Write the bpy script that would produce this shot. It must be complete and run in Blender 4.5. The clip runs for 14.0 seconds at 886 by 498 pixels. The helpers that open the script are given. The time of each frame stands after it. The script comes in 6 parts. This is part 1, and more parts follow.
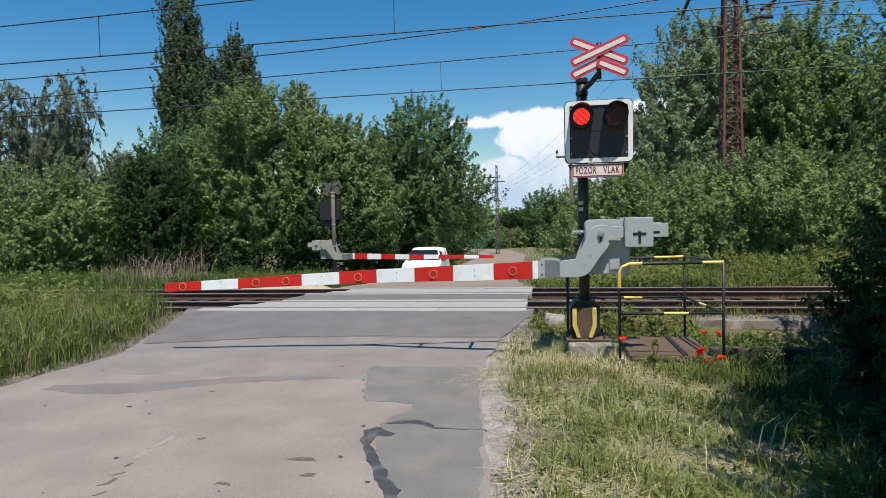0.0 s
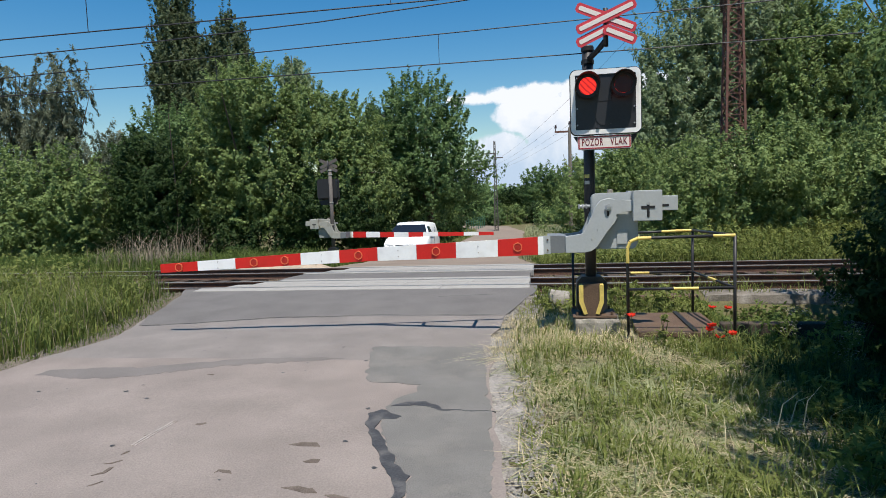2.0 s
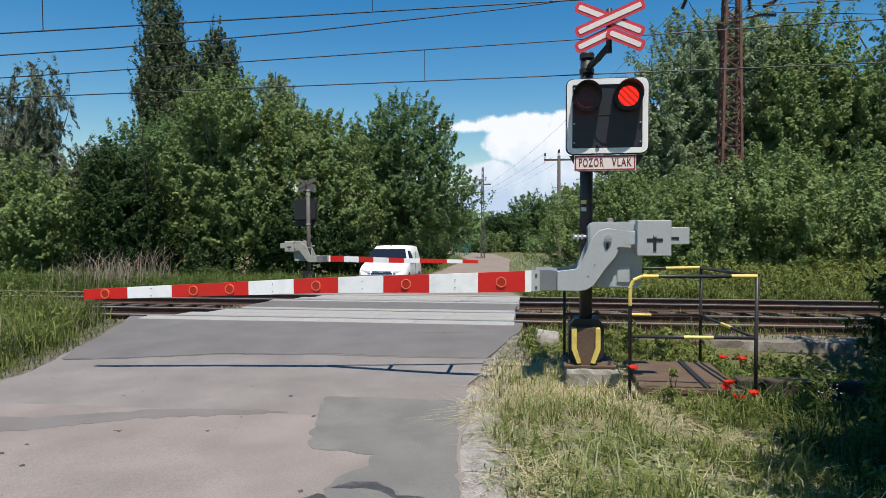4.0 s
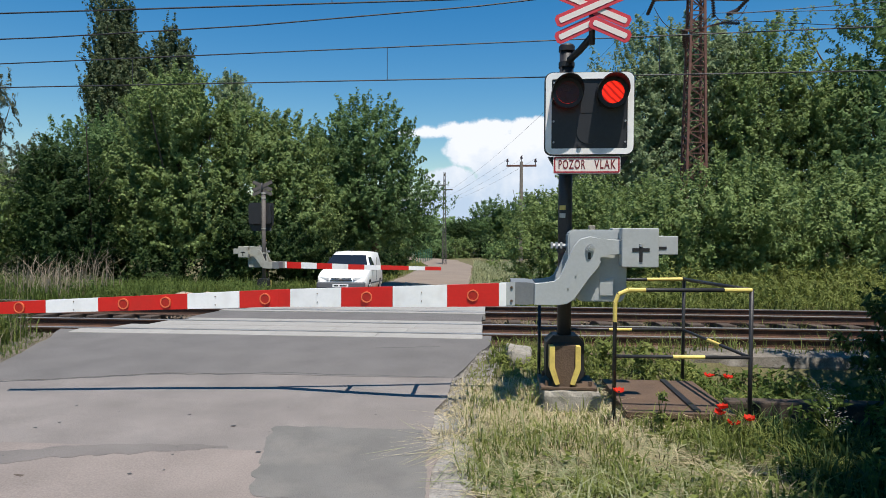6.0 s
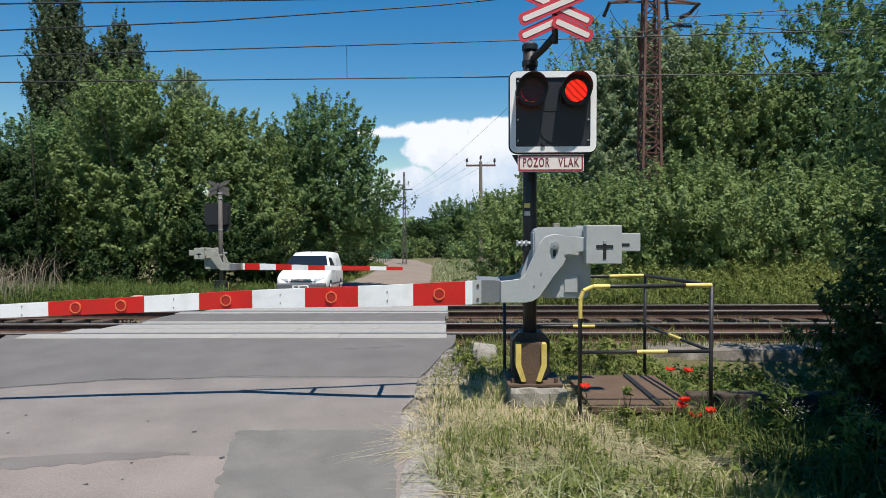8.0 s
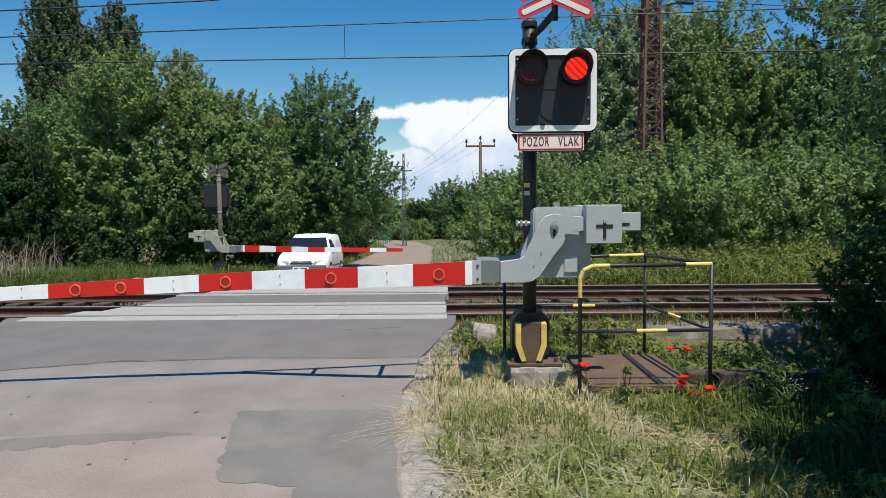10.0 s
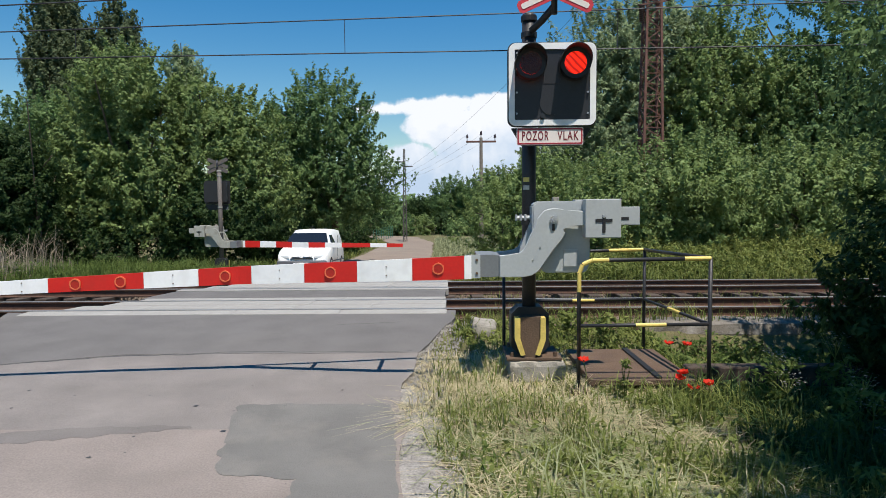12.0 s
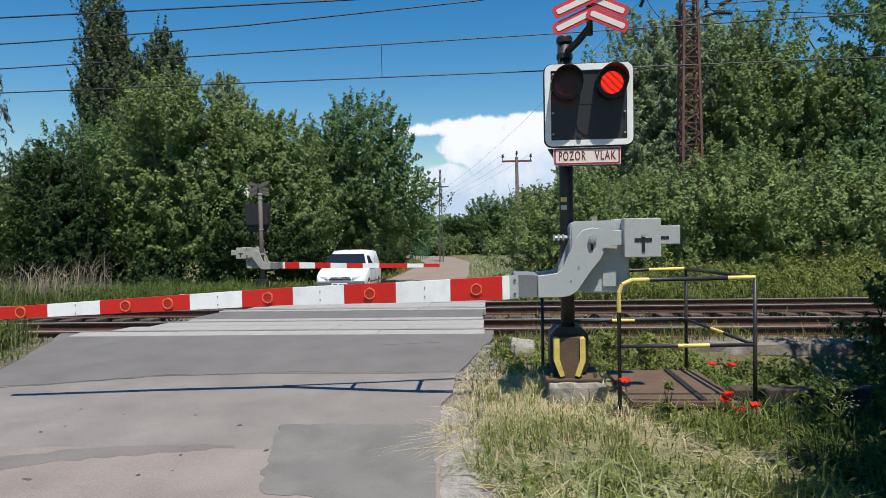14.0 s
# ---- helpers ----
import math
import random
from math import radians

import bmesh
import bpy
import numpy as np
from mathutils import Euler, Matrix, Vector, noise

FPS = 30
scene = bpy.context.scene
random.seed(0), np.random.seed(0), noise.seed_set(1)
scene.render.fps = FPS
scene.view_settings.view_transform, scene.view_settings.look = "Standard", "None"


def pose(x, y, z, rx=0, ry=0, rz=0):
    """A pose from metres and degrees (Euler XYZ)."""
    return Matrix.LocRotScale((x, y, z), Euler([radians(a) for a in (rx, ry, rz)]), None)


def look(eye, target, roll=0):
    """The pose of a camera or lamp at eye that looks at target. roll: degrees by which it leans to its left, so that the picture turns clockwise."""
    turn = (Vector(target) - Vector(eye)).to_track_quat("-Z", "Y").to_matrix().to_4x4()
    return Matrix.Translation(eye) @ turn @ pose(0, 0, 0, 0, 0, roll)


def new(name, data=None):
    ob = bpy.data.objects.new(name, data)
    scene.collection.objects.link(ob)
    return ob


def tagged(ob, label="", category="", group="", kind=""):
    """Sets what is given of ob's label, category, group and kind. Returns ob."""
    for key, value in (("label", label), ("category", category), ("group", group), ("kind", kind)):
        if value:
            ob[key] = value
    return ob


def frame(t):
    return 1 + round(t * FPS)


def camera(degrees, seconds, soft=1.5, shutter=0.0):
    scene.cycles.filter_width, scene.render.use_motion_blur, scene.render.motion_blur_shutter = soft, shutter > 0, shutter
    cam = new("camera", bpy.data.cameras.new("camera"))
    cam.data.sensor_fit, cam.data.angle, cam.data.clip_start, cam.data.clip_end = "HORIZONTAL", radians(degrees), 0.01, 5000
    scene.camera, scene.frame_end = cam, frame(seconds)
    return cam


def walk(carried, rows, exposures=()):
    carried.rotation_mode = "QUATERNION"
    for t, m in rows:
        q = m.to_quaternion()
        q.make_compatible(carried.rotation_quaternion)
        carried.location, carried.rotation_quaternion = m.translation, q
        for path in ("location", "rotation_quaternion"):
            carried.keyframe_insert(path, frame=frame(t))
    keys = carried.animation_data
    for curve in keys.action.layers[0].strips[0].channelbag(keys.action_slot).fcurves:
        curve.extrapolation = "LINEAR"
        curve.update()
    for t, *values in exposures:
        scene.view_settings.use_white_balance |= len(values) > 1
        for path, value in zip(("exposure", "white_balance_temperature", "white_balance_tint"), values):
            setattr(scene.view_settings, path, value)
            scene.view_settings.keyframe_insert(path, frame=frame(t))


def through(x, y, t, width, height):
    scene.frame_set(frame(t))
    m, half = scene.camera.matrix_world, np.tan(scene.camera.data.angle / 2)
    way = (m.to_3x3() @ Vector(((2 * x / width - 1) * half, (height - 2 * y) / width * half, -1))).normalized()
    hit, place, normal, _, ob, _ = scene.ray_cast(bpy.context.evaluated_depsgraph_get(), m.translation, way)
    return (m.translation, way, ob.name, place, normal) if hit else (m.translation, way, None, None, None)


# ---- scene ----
cam = camera(70.2, 14.0, 0.75)
PATH = [
    (0, (1.032, 1.021, 1.782), (0.703, 2.991, 1.694), -1.3),
    (0.5, (1.112, 1.061, 1.778), (0.79, 3.035, 1.724), -0.7),
    (1, (1.082, 1.055, 1.772), (0.669, 3.007, 1.642), 0.2),
    (1.5, (0.962, 1.104, 1.783), (0.685, 3.082, 1.677), -1.5),
    (2, (0.935, 1.232, 1.758), (0.611, 3.199, 1.599), -2.0),
    (2.2, (0.945, 1.35, 1.756), (0.66, 3.327, 1.671), -1.9),
    (4.3, (0.904, 2.5, 1.743), (0.608, 4.476, 1.663), 0.2),
    (4.5, (0.896, 2.54, 1.75), (0.586, 4.513, 1.648), 0.2),
    (5, (0.784, 2.749, 1.757), (0.542, 4.734, 1.713), -0.7),
    (5.5, (0.681, 2.966, 1.737), (0.495, 4.952, 1.593), 0.2),
    (6, (0.766, 3.094, 1.756), (0.609, 5.086, 1.694), 0.2),
    (6.5, (0.771, 3.129, 1.757), (0.705, 5.128, 1.716), -0.5),
    (7, (0.735, 3.158, 1.753), (0.815, 5.156, 1.695), -1.7),
    (7.5, (0.713, 3.135, 1.744), (0.685, 5.134, 1.689), -1.0),
    (8, (0.704, 3.125, 1.741), (0.675, 5.124, 1.679), -0.2),
    (10.5, (0.712, 3.142, 1.726), (0.679, 5.138, 1.599), -0.7),
    (11, (0.727, 3.138, 1.723), (0.667, 5.133, 1.592), -1.7),
    (11.5, (0.734, 3.148, 1.719), (0.699, 5.142, 1.568), -1.5),
    (12, (0.723, 3.137, 1.715), (0.691, 5.133, 1.581), -0.5),
    (12.5, (0.726, 3.137, 1.709), (0.731, 5.13, 1.542), -0.8),
    (13, (0.722, 3.13, 1.716), (0.647, 5.125, 1.588), -1.2),
    (13.5, (0.714, 3.133, 1.714), (0.633, 5.127, 1.578), -1.4),
    (14, (0.709, 3.097, 1.728), (0.563, 5.09, 1.658), -1.1),
]
EXPOSURE, KELVIN, TINT = 0.35, 6520, 10
walk(cam, [(t, look(eye, target, roll)) for t, eye, target, roll in PATH], [(0.0, EXPOSURE, KELVIN, TINT), (14.0, EXPOSURE, KELVIN, TINT)])

# ---- light ----
SUN_FROM = Vector((0.14, -0.35, 1.0)).normalized()
world = bpy.data.worlds.new("sky")
scene.world = world
world.use_nodes = True
wn = world.node_tree.nodes
sky = wn.new("ShaderNodeTexSky")
sky.sky_type = "NISHITA"
sky.sun_disc = False
sky.sun_elevation = math.asin(SUN_FROM.z)
sky.sun_rotation = math.atan2(SUN_FROM.x, SUN_FROM.y)
sky.altitude, sky.air_density, sky.dust_density, sky.ozone_density = 250, 1.35, 0.0, 4.0
wn["Background"].inputs["Strength"].default_value = 0.086
deep = wn.new("ShaderNodeHueSaturation")
deep.inputs["Saturation"].default_value = 1.45
world.node_tree.links.new(sky.outputs[0], deep.inputs["Color"])
world.node_tree.links.new(deep.outputs[0], wn["Background"].inputs["Color"])
sun = new("sun", bpy.data.lights.new("sun", "SUN"))
sun.data.energy, sun.data.angle, sun.data.color = 4.85, radians(0.53), (1.0, 0.95, 0.87)
sun.matrix_basis = look(SUN_FROM * 50, (0, 0, 0))


# ---- materials ----
def mat(name, base, rough=0.6, metal=0.0, vary=0.25, scale=6.0, fine=60.0, bump=0.3, dirt=None, dirt_amount=0.5, dirt_scale=2.0, spec=0.4, island=0.0, obj_random=0.0):
    """A worn surface: base colour varied at two scales, stains of a second colour, and fine relief."""
    m = bpy.data.materials.new(name)
    m.use_nodes = True
    nt = m.node_tree
    n, l = nt.nodes, nt.links
    p = n["Principled BSDF"]
    p.inputs["Roughness"].default_value, p.inputs["Metallic"].default_value = rough, metal
    p.inputs["Specular IOR Level"].default_value = spec
    tc = n.new("ShaderNodeTexCoord")
    big = n.new("ShaderNodeTexNoise")
    big.inputs["Scale"].default_value, big.inputs["Detail"].default_value = scale, 5
    small = n.new("ShaderNodeTexNoise")
    small.inputs["Scale"].default_value, small.inputs["Detail"].default_value = fine, 3
    for t in (big, small):
        l.new(tc.outputs["Object"], t.inputs["Vector"])
    add = n.new("ShaderNodeMath")
    add.operation = "ADD"
    l.new(big.outputs["Fac"], add.inputs[0])
    l.new(small.outputs["Fac"], add.inputs[1])
    val = n.new("ShaderNodeMapRange")
    val.inputs["From Min"].default_value, val.inputs["From Max"].default_value = 0.6, 1.4
    val.inputs["To Min"].default_value, val.inputs["To Max"].default_value = 1 - vary, 1 + vary
    l.new(add.outputs[0], val.inputs["Value"])
    value = val.outputs["Result"]
    if island or obj_random:
        src = n.new("ShaderNodeNewGeometry") if island else n.new("ShaderNodeObjectInfo")
        r = n.new("ShaderNodeMapRange")
        amount = island or obj_random
        r.inputs["To Min"].default_value, r.inputs["To Max"].default_value = 1 - amount, 1 + amount
        l.new(src.outputs["Random Per Island" if island else "Random"], r.inputs["Value"])
        mul = n.new("ShaderNodeMath")
        mul.operation = "MULTIPLY"
        l.new(value, mul.inputs[0])
        l.new(r.outputs["Result"], mul.inputs[1])
        value = mul.outputs[0]
    col = n.new("ShaderNodeMix")
    col.data_type, col.blend_type = "RGBA", "MULTIPLY"
    col.inputs["Factor"].default_value = 1.0
    col.inputs["A"].default_value = (*base, 1)
    l.new(value, col.inputs["B"])
    out = col.outputs["Result"]
    if dirt:
        d = n.new("ShaderNodeTexNoise")
        d.inputs["Scale"].default_value, d.inputs["Detail"].default_value, d.inputs["Roughness"].default_value = dirt_scale, 8, 0.65
        l.new(tc.outputs["Object"], d.inputs["Vector"])
        dr = n.new("ShaderNodeMapRange")
        dr.inputs["From Min"].default_value, dr.inputs["From Max"].default_value = 0.5, 0.72
        dr.inputs["To Max"].default_value = dirt_amount
        l.new(d.outputs["Fac"], dr.inputs["Value"])
        mx = n.new("ShaderNodeMix")
        mx.data_type = "RGBA"
        mx.inputs["B"].default_value = (*dirt, 1)
        l.new(dr.outputs["Result"], mx.inputs["Factor"])
        l.new(out, mx.inputs["A"])
        out = mx.outputs["Result"]
    l.new(out, p.inputs["Base Color"])
    if bump:
        b = n.new("ShaderNodeBump")
        b.inputs["Strength"].default_value, b.inputs["Distance"].default_value = bump, 0.02
        l.new(add.outputs[0], b.inputs["Height"])
        l.new(b.outputs["Normal"], p.inputs["Normal"])
    return m


def leafy(name, dark, light, through=0.42, gloss=0.18):
    """Leaves and blades: each one its own green between two, some light passing through."""
    m = bpy.data.materials.new(name)
    m.use_nodes = True
    n, l = m.node_tree.nodes, m.node_tree.links
    p = n["Principled BSDF"]
    g = n.new("ShaderNodeNewGeometry")
    ramp = n.new("ShaderNodeMix")
    ramp.data_type = "RGBA"
    ramp.inputs["A"].default_value, ramp.inputs["B"].default_value = (*dark, 1), (*light, 1)
    tc = n.new("ShaderNodeTexCoord")
    patch = n.new("ShaderNodeTexNoise")
    patch.inputs["Scale"].default_value, patch.inputs["Detail"].default_value = 0.6, 3
    l.new(tc.outputs["Object"], patch.inputs["Vector"])
    mean = n.new("ShaderNodeMath")
    mean.operation = "MULTIPLY_ADD"
    mean.inputs[1].default_value = 0.6
    l.new(g.outputs["Random Per Island"], mean.inputs[0])
    sub = n.new("ShaderNodeMapRange")
    sub.inputs["From Min"].default_value, sub.inputs["From Max"].default_value = 0.3, 0.7
    sub.inputs["To Max"].default_value = 0.4
    l.new(patch.outputs["Fac"], sub.inputs["Value"])
    l.new(sub.outputs["Result"], mean.inputs[2])
    l.new(mean.outputs[0], ramp.inputs["Factor"])
    l.new(ramp.outputs["Result"], p.inputs["Base Color"])
    p.inputs["Roughness"].default_value = 0.6
    p.inputs["Specular IOR Level"].default_value = gloss
    tr = n.new("ShaderNodeBsdfTranslucent")
    l.new(ramp.outputs["Result"], tr.inputs["Color"])
    mix = n.new("ShaderNodeMixShader")
    mix.inputs["Fac"].default_value = through
    l.new(p.outputs[0], mix.inputs[1])
    l.new(tr.outputs[0], mix.inputs[2])
    l.new(mix.outputs[0], n["Material Output"].inputs["Surface"])
    return m


M = {}
M["soil"] = mat("soil", (0.13, 0.115, 0.06), 0.95, scale=1.5, fine=40, vary=0.4, dirt=(0.10, 0.13, 0.04), dirt_amount=0.7, spec=0.1)
M["old_road"] = mat("worn_pale_asphalt", (0.232, 0.198, 0.178), 0.9, scale=1.3, fine=70, vary=0.26, bump=0.4, dirt=(0.18, 0.156, 0.141), dirt_amount=0.5, dirt_scale=0.8, spec=0.2)
M["mid_road"] = mat("grey_asphalt", (0.205, 0.184, 0.170), 0.9, scale=1.6, fine=80, vary=0.26, bump=0.4, dirt=(0.163, 0.15, 0.142), dirt_amount=0.5, dirt_scale=1.1, spec=0.2)
M["new_road"] = mat("newer_asphalt", (0.142, 0.133, 0.127), 0.85, scale=1.7, fine=90, vary=0.20, bump=0.4, dirt=(0.185, 0.172, 0.16), dirt_amount=0.45, dirt_scale=0.9, spec=0.2)
M["patch"] = mat("repair_asphalt", (0.156, 0.150, 0.140), 0.9, scale=2.2, fine=90, vary=0.22, bump=0.45, dirt=(0.24, 0.22, 0.195), dirt_amount=0.5, dirt_scale=1.7, spec=0.2)
M["lip"] = mat("dark_asphalt_lip", (0.166, 0.150, 0.140), 0.9, scale=1.6, fine=80, vary=0.2, bump=0.4, spec=0.2)
M["tar"] = mat("bitumen", (0.05, 0.05, 0.052), 0.6, scale=5, fine=60, vary=0.4, dirt=(0.15, 0.14, 0.13), dirt_amount=0.6, dirt_scale=5)
M["hole"] = mat("worn_brown_hollow", (0.135, 0.110, 0.092), 0.95, scale=12, fine=90, vary=0.4, bump=0.6, spec=0.1)
M["sand"] = mat("pale_sandy_earth", (0.40, 0.315, 0.235), 0.95, scale=3, fine=40, vary=0.3, bump=0.6, spec=0.1)
M["far_road"] = mat("dusty_road", (0.225, 0.18, 0.145), 0.95, scale=0.6, fine=40, vary=0.15, dirt=(0.26, 0.22, 0.18), dirt_scale=0.5, spec=0.15)
M["panel"] = mat("crossing_concrete", (0.31, 0.295, 0.27), 0.85, scale=2.5, fine=50, vary=0.2, dirt=(0.22, 0.20, 0.18), dirt_amount=0.6, dirt_scale=1.5)
M["gravel"] = mat("gravel", (0.275, 0.255, 0.232), 0.95, scale=9, fine=60, vary=0.5, bump=0.8, spec=0.2)
M["grit"] = mat("dusty_grit", (0.19, 0.165, 0.135), 0.95, scale=9, fine=60, vary=0.5, bump=0.8, spec=0.2)
M["ballast"] = mat("rusty_ballast", (0.15, 0.115, 0.085), 0.95, scale=6, fine=40, vary=0.5, bump=0.8, island=0.4, spec=0.2)
M["rust"] = mat("rusty_rail", (0.10, 0.055, 0.038), 0.75, 0.2, scale=8, fine=70, vary=0.35, dirt=(0.17, 0.08, 0.045), dirt_amount=0.6)
M["railhead"] = mat("polished_rail_head", (0.40, 0.385, 0.37), 0.42, 0.6, scale=3, fine=50, vary=0.15, bump=0.05)
M["sleeper"] = mat("oily_sleeper", (0.075, 0.055, 0.042), 0.85, scale=4, fine=40, vary=0.4, obj_random=0.2)
M["concrete"] = mat("weathered_concrete", (0.30, 0.275, 0.235), 0.9, scale=7, fine=70, vary=0.4, bump=0.3, dirt=(0.12, 0.105, 0.085), dirt_amount=0.8, dirt_scale=5)
# grey darkened partly for the bush's shadow on the wall; pale blotches are dirt
M["old_wall"] = mat("dirty_shaded_old_concrete", (0.165, 0.145, 0.12), 0.95, scale=6, fine=50, vary=0.45, bump=0.4, dirt=(0.30, 0.28, 0.25), dirt_amount=0.8, dirt_scale=5)
M["grey_paint"] = mat("grey_enamel", (0.40, 0.42, 0.42), 0.42, scale=3, fine=40, vary=0.07, bump=0.05, dirt=(0.30, 0.30, 0.29), dirt_amount=0.4, dirt_scale=3)
M["dark_grey"] = mat("dark_grey_casting", (0.17, 0.18, 0.185), 0.5, scale=4, fine=40, vary=0.12, bump=0.05)
M["old_grey"] = mat("dirty_grey_enamel", (0.36, 0.35, 0.30), 0.6, scale=3, fine=40, vary=0.15, bump=0.1, dirt=(0.20, 0.17, 0.13), dirt_amount=0.6, dirt_scale=5)
M["white"] = mat("white_paint", (0.86, 0.86, 0.84), 0.4, scale=3, fine=40, vary=0.05, bump=0.04, dirt=(0.50, 0.47, 0.43), dirt_amount=0.35, dirt_scale=5)
M["red"] = mat("red_paint", (0.58, 0.018, 0.013), 0.4, scale=3, fine=40, vary=0.09, bump=0.04, dirt=(0.42, 0.03, 0.02), dirt_amount=0.4, dirt_scale=5)
M["sign_white"] = mat("reflective_cream", (0.80, 0.72, 0.66), 0.4, scale=4, fine=60, vary=0.05, bump=0.03)
M["sign_red"] = mat("faded_sign_red", (0.60, 0.055, 0.07), 0.4, scale=4, fine=60, vary=0.1, bump=0.03)
M["lettering"] = mat("maroon_lettering", (0.17, 0.025, 0.035), 0.6, vary=0.1, bump=0)
M["maroon"] = mat("maroon_frame", (0.34, 0.035, 0.05), 0.5, vary=0.1, bump=0)
M["black"] = mat("matt_black", (0.022, 0.022, 0.024), 0.5, scale=4, fine=50, vary=0.2, bump=0.05)
M["face"] = mat("black_signal_face", (0.026, 0.027, 0.031), 0.4, scale=4, fine=50, vary=0.2, bump=0.05)
M["mast_paint"] = mat("black_mast_paint", (0.024, 0.024, 0.027), 0.45, scale=6, fine=60, vary=0.3, bump=0.08, dirt=(0.075, 0.066, 0.06), dirt_amount=0.4, dirt_scale=7)
M["yellow"] = mat("yellow_paint", (0.70, 0.53, 0.14), 0.5, scale=5, fine=50, vary=0.15, bump=0.06, dirt=(0.35, 0.23, 0.06), dirt_amount=0.5, dirt_scale=8)
M["brown"] = mat("rusty_brown_plate", (0.11, 0.07, 0.045), 0.7, scale=5, fine=50, vary=0.3)
M["iron"] = mat("corroded_lattice_steel", (0.15, 0.07, 0.052), 0.8, 0.1, scale=5, fine=30, vary=0.35, dirt=(0.22, 0.12, 0.09), dirt_amount=0.6, dirt_scale=3)
M["steel"] = mat("galvanised_steel", (0.45, 0.45, 0.45), 0.45, 0.7, scale=6, fine=40, vary=0.15)
M["far_mast"] = mat("dull_brown_grey_mast", (0.115, 0.10, 0.088), 0.7, scale=5, fine=40, vary=0.25)
M["wire"] = mat("wire", (0.035, 0.035, 0.04), 0.6, 0.3, vary=0.1, bump=0)
M["wood"] = mat("weathered_pole_wood", (0.22, 0.185, 0.15), 0.85, scale=4, fine=40, vary=0.3)
M["ceramic"] = mat("brown_porcelain", (0.05, 0.03, 0.025), 0.3, vary=0.1, bump=0)
M["reflector"] = mat("red_reflector", (0.40, 0.022, 0.014), 0.3, scale=30, fine=200, vary=0.2, bump=0.2)
M["reflector_ring"] = mat("orange_reflector_ring", (0.72, 0.16, 0.07), 0.35, vary=0.1, bump=0)
M["van_white"] = mat("white_car_paint", (0.82, 0.82, 0.80), 0.28, scale=2, fine=20, vary=0.03, bump=0, spec=0.5)
M["bumper"] = mat("grey_plastic", (0.10, 0.105, 0.115), 0.6, vary=0.1, bump=0.05)
M["tyre"] = mat("tyre_rubber", (0.02, 0.02, 0.02), 0.85, vary=0.2, bump=0.1)
M["dark_glass"] = mat("dark_windscreen", (0.012, 0.015, 0.02), 0.06, vary=0.05, bump=0, spec=0.6)
M["headlight"] = mat("headlight_glass", (0.66, 0.68, 0.69), 0.12, vary=0.2, fine=90, bump=0.1, spec=0.7)
M["fence_green"] = mat("green_fence_coating", (0.05, 0.16, 0.10), 0.5, vary=0.1)
M["bark"] = mat("bark", (0.11, 0.085, 0.06), 0.95, scale=5, fine=30, vary=0.4, bump=0.8)
M["poppy"] = leafy("poppy_petal", (0.55, 0.02, 0.01), (0.75, 0.05, 0.02), 0.3)
M["leaf"] = leafy("broad_leaf", (0.076, 0.130, 0.048), (0.215, 0.318, 0.118))
M["leaf_pale"] = leafy("willow_leaf", (0.150, 0.198, 0.098), (0.345, 0.42, 0.225))
# darkest greens; shade under trees and by the verge is put into them
M["leaf_dark"] = leafy("dark_shade_leaf", (0.020, 0.042, 0.013), (0.085, 0.138, 0.042))
M["leaf_poplar"] = leafy("poplar_leaf", (0.062, 0.086, 0.044), (0.178, 0.222, 0.108))
M["leaf_warm"] = leafy("lime_leaf", (0.110, 0.162, 0.052), (0.300, 0.385, 0.140))
M["grass"] = leafy("green_grass", (0.095, 0.132, 0.030), (0.310, 0.335, 0.100))
# deeper copy of the grass green; beyond the tracks it also carries shade
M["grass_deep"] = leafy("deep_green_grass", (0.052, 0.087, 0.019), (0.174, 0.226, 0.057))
M["straw"] = leafy("dry_straw", (0.40, 0.335, 0.20), (0.68, 0.59, 0.39), 0.2)
M["hay"] = leafy("pale_green_hay", (0.19, 0.215, 0.10), (0.43, 0.44, 0.25), 0.2)
M["leaf_grey"] = leafy("grey_willow_leaf", (0.085, 0.102, 0.062), (0.250, 0.275, 0.185))
M["thatch"] = leafy("withered_stalk", (0.17, 0.135, 0.085), (0.33, 0.27, 0.18), 0.15)
M["seed"] = leafy("pale_pinkish_seed", (0.30, 0.25, 0.21), (0.48, 0.42, 0.36), 0.3)
M["reed"] = leafy("dry_reed", (0.217, 0.174, 0.122), (0.365, 0.304, 0.217), 0.1)


def glow(name, colour, strength, stripes=True):
    m = bpy.data.materials.new(name)
    m.use_nodes = True
    n, l = m.node_tree.nodes, m.node_tree.links
    p = n["Principled BSDF"]
    p.inputs["Base Color"].default_value = (0.2, 0.01, 0.01, 1)
    p.inputs["Roughness"].default_value = 0.2
    p.inputs["Emission Color"].default_value = (*colour, 1)
    tc = n.new("ShaderNodeTexCoord")
    w = n.new("ShaderNodeTexWave")
    w.wave_type, w.bands_direction = "BANDS", "DIAGONAL"
    w.inputs["Scale"].default_value, w.inputs["Distortion"].default_value = 9.0, 2.0
    l.new(tc.outputs["Object"], w.inputs["Vector"])
    r = n.new("ShaderNodeMapRange")
    r.inputs["To Min"].default_value, r.inputs["To Max"].default_value = 0.45 * strength, 1.5 * strength
    l.new(w.outputs["Fac"], r.inputs["Value"])
    l.new(r.outputs["Result"], p.inputs["Emission Strength"])
    return m


M["lit"] = glow("lit_red_lamp", (1.0, 0.022, 0.006), 0.78)
M["unlit"] = mat("unlit_red_lens", (0.05, 0.005, 0.004), 0.2, scale=20, fine=120, vary=0.3, bump=0.2)


# ---- building helpers ----
ORIGIN = {}


